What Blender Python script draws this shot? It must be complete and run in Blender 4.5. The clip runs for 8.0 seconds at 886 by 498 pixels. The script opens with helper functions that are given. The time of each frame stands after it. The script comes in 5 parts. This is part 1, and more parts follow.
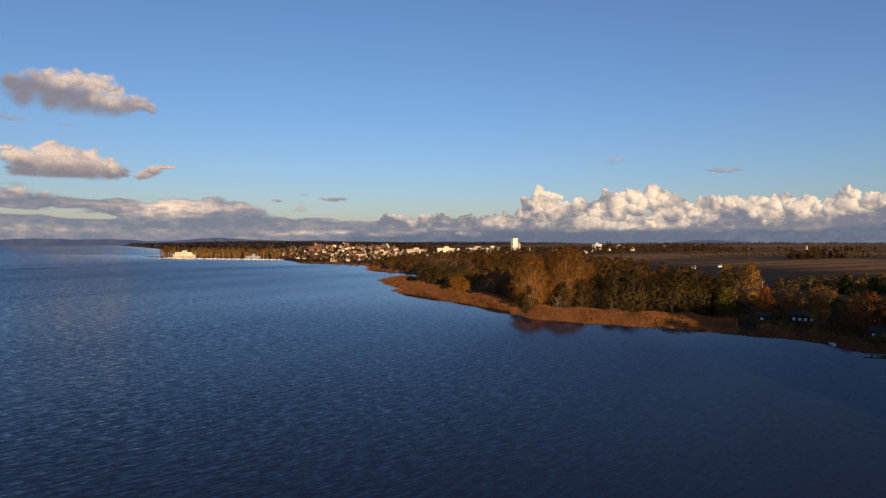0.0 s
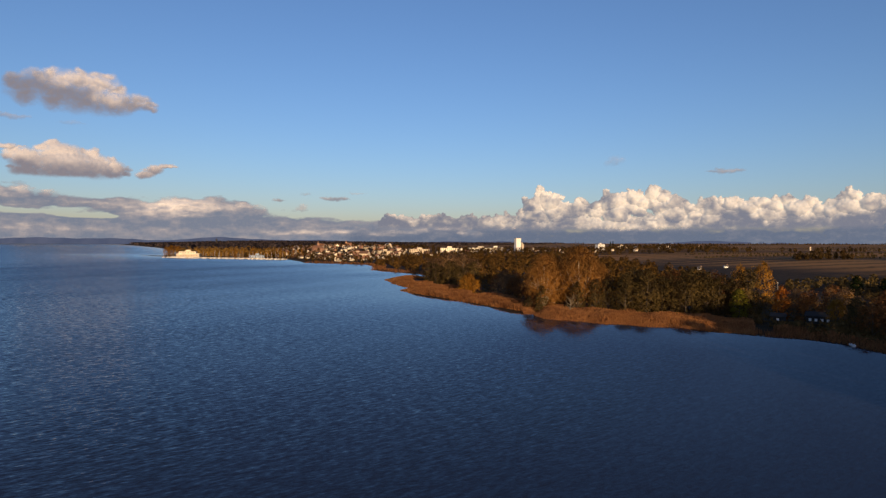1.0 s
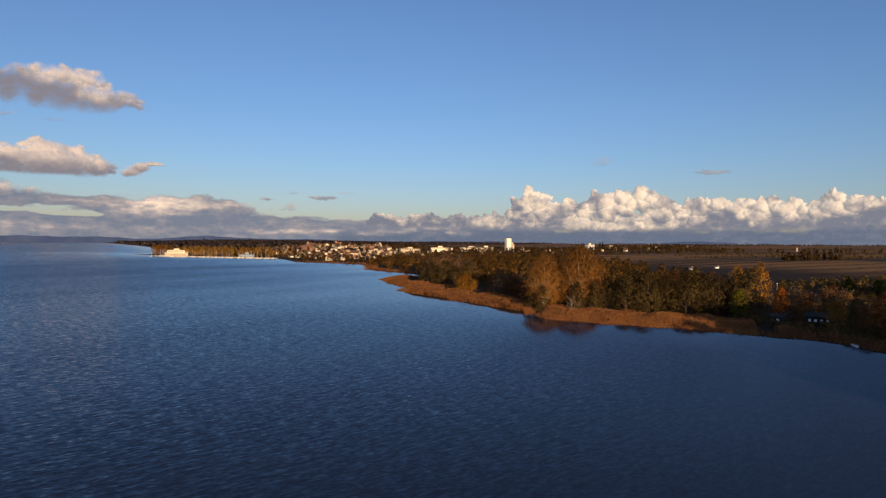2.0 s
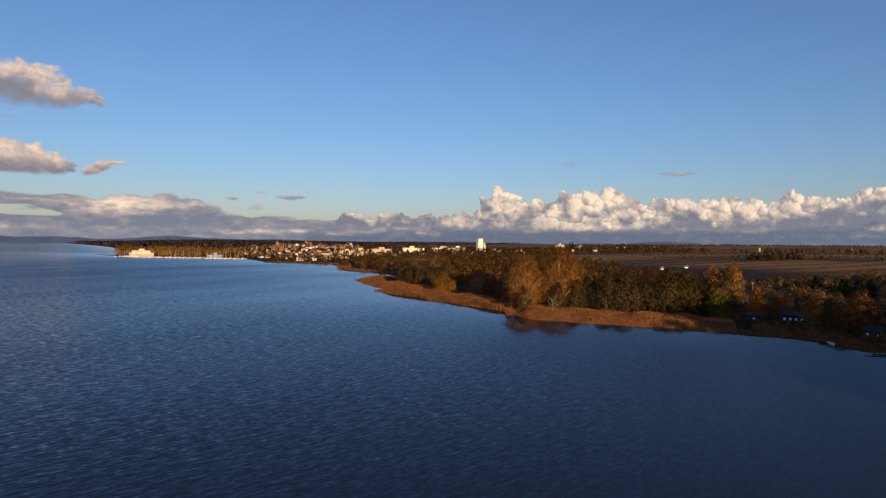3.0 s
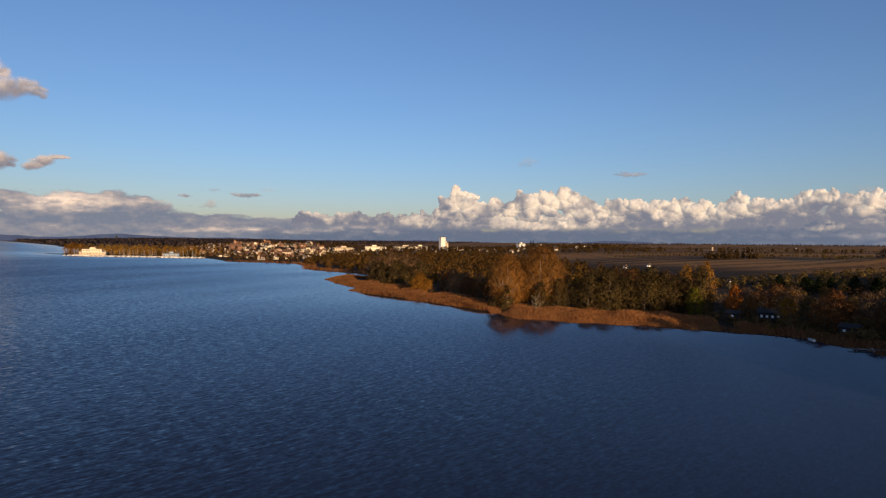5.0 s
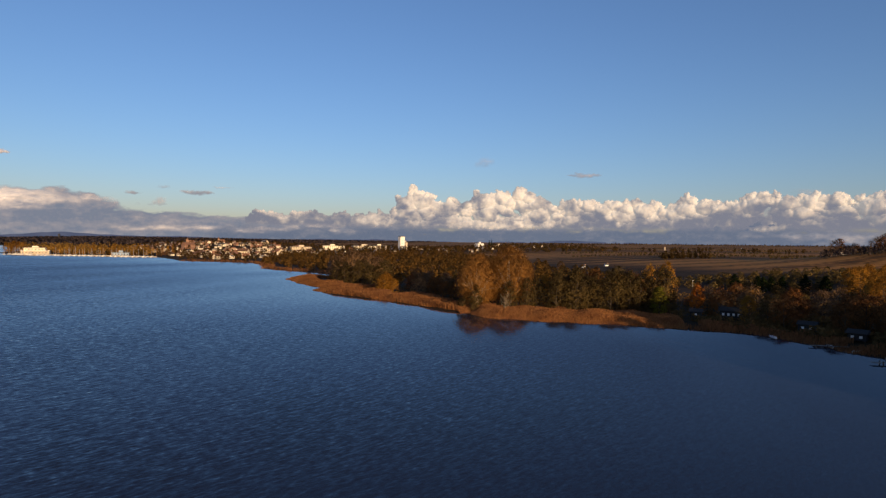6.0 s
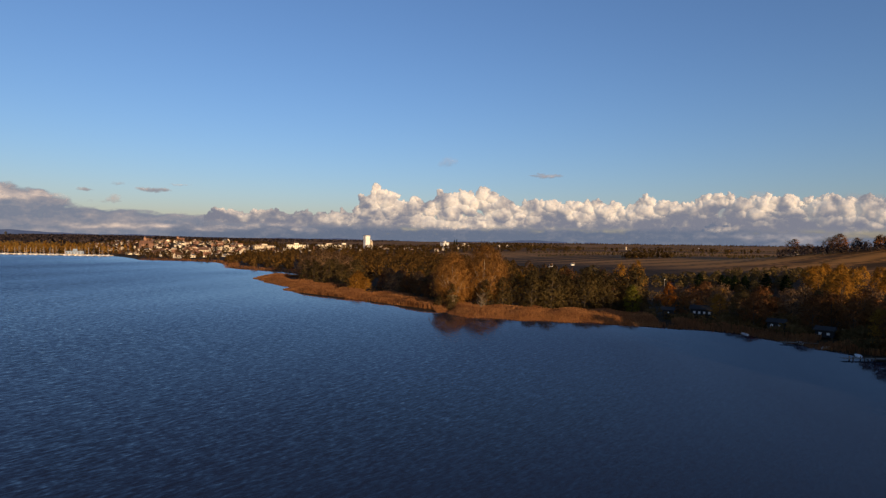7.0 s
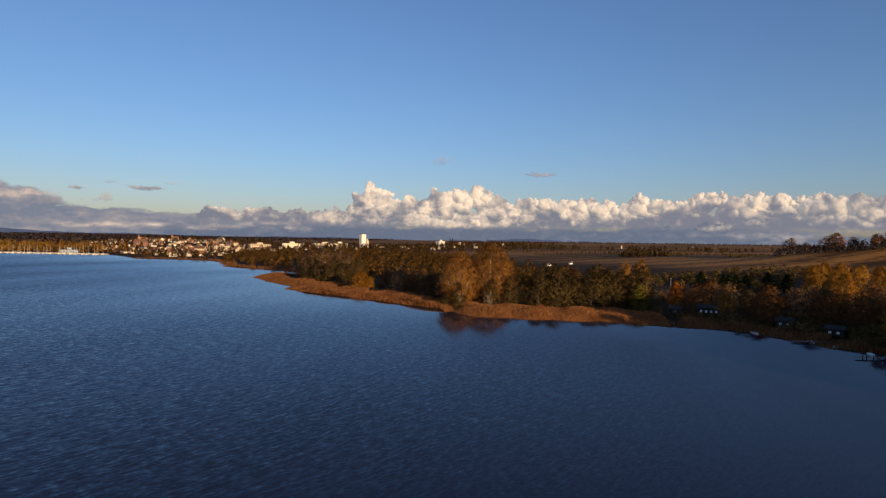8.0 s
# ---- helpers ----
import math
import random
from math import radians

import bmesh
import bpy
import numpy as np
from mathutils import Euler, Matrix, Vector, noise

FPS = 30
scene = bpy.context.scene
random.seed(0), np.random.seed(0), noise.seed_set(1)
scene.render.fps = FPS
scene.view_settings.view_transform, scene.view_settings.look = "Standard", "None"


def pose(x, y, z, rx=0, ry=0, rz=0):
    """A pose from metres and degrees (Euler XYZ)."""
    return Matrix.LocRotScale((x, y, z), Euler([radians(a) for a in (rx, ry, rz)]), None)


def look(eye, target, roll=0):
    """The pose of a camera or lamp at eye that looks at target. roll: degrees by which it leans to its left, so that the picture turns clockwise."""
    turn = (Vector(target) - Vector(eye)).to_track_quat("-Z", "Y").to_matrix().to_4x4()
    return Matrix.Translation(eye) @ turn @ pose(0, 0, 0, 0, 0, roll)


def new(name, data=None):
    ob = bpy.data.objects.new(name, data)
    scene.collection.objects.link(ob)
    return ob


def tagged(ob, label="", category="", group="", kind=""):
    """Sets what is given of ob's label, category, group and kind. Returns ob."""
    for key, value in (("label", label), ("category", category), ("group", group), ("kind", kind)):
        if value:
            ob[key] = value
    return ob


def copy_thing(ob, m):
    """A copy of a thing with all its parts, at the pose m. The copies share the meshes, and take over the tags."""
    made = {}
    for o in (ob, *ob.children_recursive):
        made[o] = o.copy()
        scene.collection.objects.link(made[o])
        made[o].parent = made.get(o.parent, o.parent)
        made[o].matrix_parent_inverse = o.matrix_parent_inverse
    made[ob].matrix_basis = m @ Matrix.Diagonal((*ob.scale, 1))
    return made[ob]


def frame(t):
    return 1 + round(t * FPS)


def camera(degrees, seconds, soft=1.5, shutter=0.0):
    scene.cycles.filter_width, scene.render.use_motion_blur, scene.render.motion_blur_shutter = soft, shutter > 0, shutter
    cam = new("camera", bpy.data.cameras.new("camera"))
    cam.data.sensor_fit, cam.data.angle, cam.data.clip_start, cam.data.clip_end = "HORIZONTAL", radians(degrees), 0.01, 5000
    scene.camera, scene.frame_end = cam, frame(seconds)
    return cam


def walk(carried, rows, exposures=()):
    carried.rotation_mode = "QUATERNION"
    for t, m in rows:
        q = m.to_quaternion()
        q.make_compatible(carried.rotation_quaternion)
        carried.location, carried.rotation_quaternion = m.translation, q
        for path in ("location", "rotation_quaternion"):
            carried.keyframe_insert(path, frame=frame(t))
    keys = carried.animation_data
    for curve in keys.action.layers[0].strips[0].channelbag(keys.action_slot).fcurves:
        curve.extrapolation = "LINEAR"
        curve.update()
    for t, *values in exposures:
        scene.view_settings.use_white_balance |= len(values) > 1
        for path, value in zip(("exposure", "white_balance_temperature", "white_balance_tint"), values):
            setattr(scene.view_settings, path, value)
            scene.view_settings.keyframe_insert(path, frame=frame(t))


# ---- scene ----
# ---- camera ----
LENS = 72.05
EXPO = 0.25
# seconds, place in metres, then yaw to the left of +y, pitch up and roll, in degrees
PATH = [
    (0, 0.00, -0.00, 25.00, 0.000, -0.572, 0.301),
    (0.5, -2.35, 0.24, 24.93, -0.006, -0.562, 0.334),
    (1, -4.53, 0.47, 24.86, 0.047, -0.577, 0.461),
    (1.5, -6.90, 0.82, 24.85, -0.329, -0.587, 0.525),
    (1.7, -7.80, 0.97, 24.85, -0.582, -0.594, 0.593),
    (2.8, -12.73, 2.07, 24.87, -3.259, -0.574, 0.710),
    (3, -13.63, 2.37, 24.86, -4.002, -0.548, 0.688),
    (3.5, -15.88, 3.18, 24.84, -6.054, -0.549, 0.800),
    (4, -18.08, 3.83, 24.77, -6.625, -0.550, 0.799),
    (4.5, -20.53, 4.36, 24.82, -7.057, -0.568, 0.823),
    (4.7, -21.52, 4.62, 24.83, -7.336, -0.588, 0.793),
    (5.8, -26.46, 6.67, 24.90, -11.196, -0.632, 0.887),
    (6, -27.33, 7.00, 24.82, -12.132, -0.619, 0.930),
    (6.5, -29.50, 7.96, 24.59, -14.486, -0.591, 1.036),
    (7, -31.91, 9.02, 24.57, -15.641, -0.616, 1.102),
    (7.5, -34.21, 9.96, 24.55, -16.047, -0.676, 1.109),
    (8, -36.39, 10.93, 24.59, -16.274, -0.732, 1.126),
]


def rig(x, y, z, yaw, pitch, roll):
    a, b = radians(yaw), radians(pitch)
    ahead = Vector((-math.sin(a) * math.cos(b), math.cos(a) * math.cos(b), math.sin(b)))
    return look((x, y, z), Vector((x, y, z)) + ahead, roll)


cam = camera(LENS, 8.0, soft=1.3)
walk(cam, [(t, rig(*row)) for t, *row in PATH], exposures=[(0.0, EXPO), (8.0, EXPO)])

# ---- world and sun ----
SUN_AZ, SUN_EL = 170.0, 7.0  # degrees clockwise from +y, and above the horizon
world = bpy.data.worlds.new("world")
scene.world = world
world.use_nodes = True
wn = world.node_tree
sky = wn.nodes.new("ShaderNodeTexSky")
sky.sky_type = "NISHITA"
sky.sun_disc = False
sky.sun_elevation, sky.sun_rotation = radians(SUN_EL), radians(SUN_AZ)
sky.air_density, sky.dust_density, sky.ozone_density = 1.0, 0.65, 4.5
wn.nodes["Background"].inputs["Strength"].default_value = 0.149
cast = wn.nodes.new("ShaderNodeMix")
cast.data_type, cast.blend_type = "RGBA", "MULTIPLY"
cast.inputs["Factor"].default_value = 1.0
cast.inputs["B"].default_value = (1.52, 1.05, 1.0, 1)
wn.links.new(sky.outputs[0], cast.inputs["A"])
wn.links.new(cast.outputs["Result"], wn.nodes["Background"].inputs["Color"])

sun_data = bpy.data.lights.new("sun", "SUN")
sun_data.energy, sun_data.angle, sun_data.color = 5.0, radians(0.5), (1.0, 0.67, 0.34)
sun = new("sun", sun_data)
SUN_DIR = Vector((math.sin(radians(SUN_AZ)) * math.cos(radians(SUN_EL)), math.cos(radians(SUN_AZ)) * math.cos(radians(SUN_EL)), math.sin(radians(SUN_EL))))
sun.matrix_world = look(SUN_DIR * 300, (0, 0, 0))


# ---- materials ----
def material(name):
    m = bpy.data.materials.new(name)
    m.use_nodes = True
    m.node_tree.nodes.clear()
    return m, m.node_tree.nodes, m.node_tree.links


def node(nodes, kind, **values):
    n = nodes.new(kind)
    for key, value in values.items():
        n.inputs[key.replace("_", " ")].default_value = value
    return n


def ramp(nodes, stops):
    r = nodes.new("ShaderNodeValToRGB")
    while len(r.color_ramp.elements) < len(stops):
        r.color_ramp.elements.new(0.5)
    for e, (p, c) in zip(r.color_ramp.elements, stops):
        e.position, e.color = p, (*c, 1)
    return r


def math_node(nodes, links, op, a, b=None, clamp=False):
    n = nodes.new("ShaderNodeMath")
    n.operation, n.use_clamp = op, clamp
    for i, v in enumerate((a, b)):
        if v is None:
            continue
        if isinstance(v, (int, float)):
            n.inputs[i].default_value = v
        else:
            links.new(v, n.inputs[i])
    return n.outputs[0]


def plain(name, colors, scale=2.0, rough=0.8, bump=0.1, metallic=0.0, spread=0.25):
    """A surface with two scales of blotches, a fine bump and a shade of its own for each object."""
    m, nodes, links = material(name)
    out, bsdf = nodes.new("ShaderNodeOutputMaterial"), nodes.new("ShaderNodeBsdfPrincipled")
    coord = nodes.new("ShaderNodeTexCoord")
    n1 = node(nodes, "ShaderNodeTexNoise", Scale=scale, Detail=6.0)
    n2 = node(nodes, "ShaderNodeTexNoise", Scale=scale * 9, Detail=4.0)
    links.new(coord.outputs["Object"], n1.inputs["Vector"])
    links.new(coord.outputs["Object"], n2.inputs["Vector"])
    info = nodes.new("ShaderNodeObjectInfo")
    f = math_node(nodes, links, "ADD", math_node(nodes, links, "MULTIPLY", n1.outputs[0], 0.7), math_node(nodes, links, "MULTIPLY", n2.outputs[0], 0.3))
    f = math_node(nodes, links, "ADD", f, math_node(nodes, links, "MULTIPLY", math_node(nodes, links, "SUBTRACT", info.outputs["Random"], 0.5), spread))
    r = ramp(nodes, [(0.3 + 0.4 * i / max(1, len(colors) - 1), c) for i, c in enumerate(colors)])
    links.new(f, r.inputs[0])
    links.new(r.outputs[0], bsdf.inputs["Base Color"])
    bsdf.inputs["Roughness"].default_value, bsdf.inputs["Metallic"].default_value = rough, metallic
    b = node(nodes, "ShaderNodeBump", Strength=bump, Distance=0.1)
    links.new(n2.outputs[0], b.inputs["Height"])
    links.new(b.outputs[0], bsdf.inputs["Normal"])
    links.new(bsdf.outputs[0], out.inputs[0])
    return m


def leaves(name, colors, through_light=0.3, tree_spread=0.5, grain=0.3, patch=0.35):
    """Foliage: a colour for each leaf and a cast for each tree, with light passing through."""
    m, nodes, links = material(name)
    out = nodes.new("ShaderNodeOutputMaterial")
    geo, info = nodes.new("ShaderNodeNewGeometry"), nodes.new("ShaderNodeObjectInfo")
    coord = nodes.new("ShaderNodeTexCoord")
    n1 = node(nodes, "ShaderNodeTexNoise", Scale=patch, Detail=3.0)
    links.new(coord.outputs["Object"], n1.inputs["Vector"])
    f = math_node(nodes, links, "ADD", math_node(nodes, links, "MULTIPLY", geo.outputs["Random Per Island"], grain), math_node(nodes, links, "MULTIPLY", n1.outputs[0], 1 - grain))
    f = math_node(nodes, links, "ADD", f, math_node(nodes, links, "MULTIPLY", math_node(nodes, links, "SUBTRACT", info.outputs["Random"], 0.5), tree_spread))
    r = ramp(nodes, [(0.15 + 0.7 * i / max(1, len(colors) - 1), c) for i, c in enumerate(colors)])
    links.new(f, r.inputs[0])
    d, t = nodes.new("ShaderNodeBsdfDiffuse"), nodes.new("ShaderNodeBsdfTranslucent")
    links.new(r.outputs[0], d.inputs[0])
    links.new(r.outputs[0], t.inputs[0])
    mix = nodes.new("ShaderNodeMixShader")
    mix.inputs[0].default_value = through_light
    links.new(d.outputs[0], mix.inputs[1])
    links.new(t.outputs[0], mix.inputs[2])
    links.new(mix.outputs[0], out.inputs[0])
    return m


LEAF = {
    "alder": leaves("alder_leaves", [(0.062, 0.047, 0.022), (0.098, 0.070, 0.029), (0.15, 0.105, 0.038)]),
    "willow": leaves("willow_leaves", [(0.19, 0.092, 0.027), (0.29, 0.142, 0.040), (0.41, 0.205, 0.055)], 0.35, 0.2),
    "golden": leaves("golden_leaves", [(0.22, 0.10, 0.018), (0.34, 0.165, 0.028), (0.46, 0.24, 0.04)], 0.4, 0.4),
    "orange": leaves("orange_leaves", [(0.28, 0.085, 0.016), (0.42, 0.14, 0.024), (0.52, 0.20, 0.038)], 0.4, 0.3),
    "rusty": leaves("rusty_leaves", [(0.13, 0.060, 0.026), (0.21, 0.092, 0.033), (0.30, 0.13, 0.042)], 0.3, 0.5),
    "lime": leaves("lime_leaves", [(0.13, 0.125, 0.018), (0.21, 0.19, 0.028), (0.30, 0.25, 0.04)], 0.4, 0.3),
    "conifer": leaves("conifer_needles", [(0.010, 0.018, 0.008), (0.018, 0.028, 0.010), (0.030, 0.040, 0.014)], 0.1, 0.2),
    "twig": leaves("bare_twigs", [(0.13, 0.080, 0.045), (0.20, 0.122, 0.064), (0.27, 0.165, 0.08)], 0.15, 0.3),
}
FAR_LEAF = leaves("far_wood_leaves", [(0.045, 0.034, 0.015), (0.090, 0.056, 0.021), (0.135, 0.078, 0.025), (0.21, 0.11, 0.027)], 0.42, 0.5, 0.12, 0.2)
# purplish haze of distance mixed into these leaf colours
HAZED_LEAF = leaves("hazed_ridge_leaves", [(0.060, 0.048, 0.050), (0.075, 0.059, 0.058), (0.090, 0.068, 0.062)], 0.2, 0.5, 0.1, 0.01)
POPLAR_LEAF = leaves("poplar_leaves", [(0.34, 0.17, 0.035), (0.48, 0.26, 0.05), (0.60, 0.36, 0.075)], 0.45, 0.3, 0.2)
BARK = plain("bark", [(0.035, 0.025, 0.016), (0.06, 0.043, 0.028), (0.09, 0.065, 0.04)], 3.0, 0.9, 0.4)
PALE_BARK = plain("pale_bark", [(0.30, 0.24, 0.16), (0.45, 0.37, 0.26), (0.55, 0.47, 0.34)], 3.0, 0.8, 0.3)
REED = leaves("reed_stalks", [(0.16, 0.070, 0.030), (0.28, 0.125, 0.050), (0.44, 0.22, 0.088)], 0.35, 0.1, 0.3, 0.12)
PLASTER = plain("pale_plaster", [(0.50, 0.42, 0.31), (0.66, 0.57, 0.43), (0.78, 0.70, 0.55)], 0.4, 0.85, 0.1, spread=0.9)
CREAM = plain("cream_render", [(0.34, 0.28, 0.20), (0.44, 0.37, 0.27), (0.52, 0.45, 0.34)], 0.4, 0.85, 0.1)
TAR = plain("tarred_felt", [(0.018, 0.017, 0.016), (0.03, 0.028, 0.026)], 0.8, 0.9, 0.2)
BRICK = plain("red_brick_wall", [(0.20, 0.11, 0.075), (0.27, 0.15, 0.10), (0.34, 0.20, 0.13)], 0.6, 0.85, 0.2, spread=0.6)
ROOF = plain("red_roof_tiles", [(0.10, 0.058, 0.040), (0.16, 0.085, 0.052), (0.24, 0.115, 0.066)], 0.7, 0.8, 0.3, spread=0.9)
GREY_ROOF = plain("grey_roof", [(0.07, 0.07, 0.075), (0.11, 0.11, 0.115), (0.16, 0.16, 0.16)], 0.6, 0.7, 0.2, spread=0.6)
GLASS = plain("dark_window_glass", [(0.02, 0.025, 0.03), (0.04, 0.045, 0.05)], 0.5, 0.08, 0.0)
WHITE = plain("white_paint", [(0.70, 0.69, 0.66), (0.80, 0.79, 0.76)], 1.0, 0.5, 0.05)
DARK_WOOD = plain("dark_timber", [(0.05, 0.035, 0.022), (0.09, 0.06, 0.04), (0.13, 0.09, 0.06)], 1.5, 0.85, 0.3)
GREY_WOOD = plain("weathered_timber", [(0.12, 0.10, 0.08), (0.20, 0.17, 0.14), (0.28, 0.25, 0.21)], 1.5, 0.85, 0.3)
METAL = plain("pale_metal", [(0.55, 0.55, 0.55), (0.65, 0.65, 0.64)], 1.0, 0.4, 0.02, 0.6)
BLUE_PAINT = plain("blue_grey_cladding", [(0.16, 0.24, 0.36), (0.22, 0.31, 0.44)], 0.5, 0.6, 0.05)


def water_material():
    """Dark water under long wind waves and fine chop; calmer in the lee of the shore, as the mesh's attribute says."""
    m, nodes, links = material("lake_water")
    out, bsdf = nodes.new("ShaderNodeOutputMaterial"), nodes.new("ShaderNodeBsdfPrincipled")
    bsdf.inputs["Base Color"].default_value = (0.011, 0.014, 0.028, 1)
    bsdf.inputs["Roughness"].default_value = 0.075
    bsdf.inputs["IOR"].default_value = 1.333
    coord = nodes.new("ShaderNodeTexCoord")
    M = lambda op, a, b=None, c=False: math_node(nodes, links, op, a, b, c)

    def turned(angle, sx, sy):
        mp = nodes.new("ShaderNodeMapping")
        mp.vector_type = "TEXTURE"
        mp.inputs["Rotation"].default_value = (0, 0, radians(angle))
        mp.inputs["Scale"].default_value = (1 / sx, 1 / sy, 1.0)
        links.new(coord.outputs["Object"], mp.inputs["Vector"])
        return mp.outputs[0]

    def vec(op, a, b=None):
        n = nodes.new("ShaderNodeVectorMath")
        n.operation = op
        for k, v in enumerate((a, b)):
            if isinstance(v, tuple):
                n.inputs[k].default_value = v
            elif v is not None:
                links.new(v, n.inputs[k])
        return n.outputs[0]

    waves = []
    # crest direction in degrees, stretch along the crest, waves in a metre, steepness
    for angle, stretch, per_metre, steep in ((38, 0.32, 1.25, 0.46), (28, 0.42, 2.7, 0.38), (46, 0.35, 0.22, 0.04)):
        n = node(nodes, "ShaderNodeTexNoise", Scale=per_metre, Detail=2.0, Roughness=0.55, Distortion=0.2)
        links.new(turned(angle, stretch, 1.0), n.inputs["Vector"])
        a = radians(angle)
        across = nodes.new("ShaderNodeVectorMath")
        across.operation = "SCALE"
        across.inputs[0].default_value = (-math.sin(a) * steep, math.cos(a) * steep, 0)
        links.new(M("SUBTRACT", n.outputs[0], 0.5), across.inputs["Scale"])
        waves.append(across.outputs[0])
    chop = node(nodes, "ShaderNodeTexNoise", Scale=3.2, Detail=2.0, Roughness=0.6)
    links.new(turned(24, 0.5, 1.0), chop.inputs["Vector"])
    slope = vec("MULTIPLY", vec("SUBTRACT", chop.outputs["Color"], (0.5, 0.5, 0.5)), (0.15, 0.24, 0))
    for w in waves:
        slope = vec("ADD", slope, w)
    # gusts roughen the water in long lanes
    gust = node(nodes, "ShaderNodeTexNoise", Scale=1.0, Detail=4.0)
    links.new(turned(62, 0.004, 0.02), gust.inputs["Vector"])
    lane = node(nodes, "ShaderNodeMapRange", From_Min=0.35, From_Max=0.65, To_Min=-0.12, To_Max=0.12)
    links.new(gust.outputs[0], lane.inputs["Value"])
    lee = nodes.new("ShaderNodeAttribute")
    lee.attribute_name = "lee"
    rough = M("SUBTRACT", M("ADD", 1.0, lane.outputs[0]), M("MULTIPLY", lee.outputs["Fac"], 0.7))
    shelter = nodes.new("ShaderNodeAttribute")
    shelter.attribute_name = "facing"
    tilt = M("MULTIPLY", M("ADD", 1.0, M("MULTIPLY", lane.outputs[0], 1.2)), shelter.outputs["Fac"])
    size = nodes.new("ShaderNodeVectorMath")
    size.operation = "SCALE"
    links.new(slope, size.inputs[0])
    links.new(rough, size.inputs["Scale"])
    # of rough water the eye sees the slopes that face it
    face = nodes.new("ShaderNodeVectorMath")
    face.operation = "SCALE"
    face.inputs[0].default_value = (0.012, -0.11, 0)
    links.new(tilt, face.inputs["Scale"])
    up = vec("NORMALIZE", vec("ADD", vec("ADD", size.outputs[0], face.outputs[0]), (0, 0, 1)))
    links.new(up, bsdf.inputs["Normal"])
    links.new(bsdf.outputs[0], out.inputs[0])
    return m


def ground_material():
    """Leaf litter by the shore and shaded slope, elsewhere brown plough land and grass strips."""
    m, nodes, links = material("ground_soil_and_grass")
    out, bsdf = nodes.new("ShaderNodeOutputMaterial"), nodes.new("ShaderNodeBsdfPrincipled")
    coord, mp = nodes.new("ShaderNodeTexCoord"), nodes.new("ShaderNodeMapping")
    mp.inputs["Rotation"].default_value = (0, 0, radians(-12))
    mp.inputs["Scale"].default_value = (0.0004, 0.0014, 1.0)
    links.new(coord.outputs["Object"], mp.inputs["Vector"])
    strips = node(nodes, "ShaderNodeTexNoise", Scale=1.6, Detail=3.0, Roughness=0.7)
    links.new(mp.outputs[0], strips.inputs["Vector"])
    grain = node(nodes, "ShaderNodeTexNoise", Scale=0.25, Detail=8.0, Roughness=0.7)
    links.new(coord.outputs["Object"], grain.inputs["Vector"])
    lie = nodes.new("ShaderNodeMapping")
    lie.inputs["Rotation"].default_value = (0, 0, radians(13))
    links.new(coord.outputs["Object"], lie.inputs["Vector"])
    bands = node(nodes, "ShaderNodeTexWave", Scale=0.0009, Distortion=2.2, Detail=3.0)
    bands.inputs["Detail Scale"].default_value = 0.9
    bands.bands_direction = "Y"
    links.new(lie.outputs[0], bands.inputs["Vector"])
    f = math_node(nodes, links, "ADD", math_node(nodes, links, "MULTIPLY", strips.outputs[0], 0.55), math_node(nodes, links, "MULTIPLY", grain.outputs[0], 0.10))
    f = math_node(nodes, links, "ADD", f, math_node(nodes, links, "MULTIPLY", bands.outputs["Fac"], 0.36))
    rows = node(nodes, "ShaderNodeTexWave", Scale=0.0075, Distortion=3.0, Detail=2.0)
    rows.bands_direction = "Y"
    links.new(lie.outputs[0], rows.inputs["Vector"])
    f = math_node(nodes, links, "ADD", f, math_node(nodes, links, "MULTIPLY", rows.outputs["Fac"], 0.42))
    r = ramp(nodes, [(0.46, (0.05, 0.029, 0.012)), (0.58, (0.12, 0.062, 0.021)), (0.66, (0.30, 0.140, 0.040)), (0.74, (0.10, 0.056, 0.018)), (0.80, (0.20, 0.100, 0.029)), (0.88, (0.34, 0.165, 0.047))])
    links.new(f, r.inputs[0])
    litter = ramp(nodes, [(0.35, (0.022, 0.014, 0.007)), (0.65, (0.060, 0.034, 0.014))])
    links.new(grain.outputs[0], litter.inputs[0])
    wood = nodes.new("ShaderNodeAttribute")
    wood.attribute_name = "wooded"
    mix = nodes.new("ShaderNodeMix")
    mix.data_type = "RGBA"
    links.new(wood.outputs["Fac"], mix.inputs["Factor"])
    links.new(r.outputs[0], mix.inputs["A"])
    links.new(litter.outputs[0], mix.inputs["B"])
    links.new(mix.outputs["Result"], bsdf.inputs["Base Color"])
    bsdf.inputs["Roughness"].default_value = 0.95
    bsdf.inputs["Specular IOR Level"].default_value = 0.1
    b = node(nodes, "ShaderNodeBump", Strength=0.4, Distance=0.4)
    links.new(grain.outputs[0], b.inputs["Height"])
    links.new(b.outputs[0], bsdf.inputs["Normal"])
    links.new(bsdf.outputs[0], out.inputs[0])
    return m


# ---- mesh helpers ----
def mesh_of(name, verts, faces, mat, smooth=False):
    me = bpy.data.meshes.new(name)
    me.from_pydata([tuple(v) for v in verts], [], [tuple(f) for f in faces])
    me.materials.append(mat)
    if smooth:
        me.polygons.foreach_set("use_smooth", [True] * len(me.polygons))
    me.update()
    return me


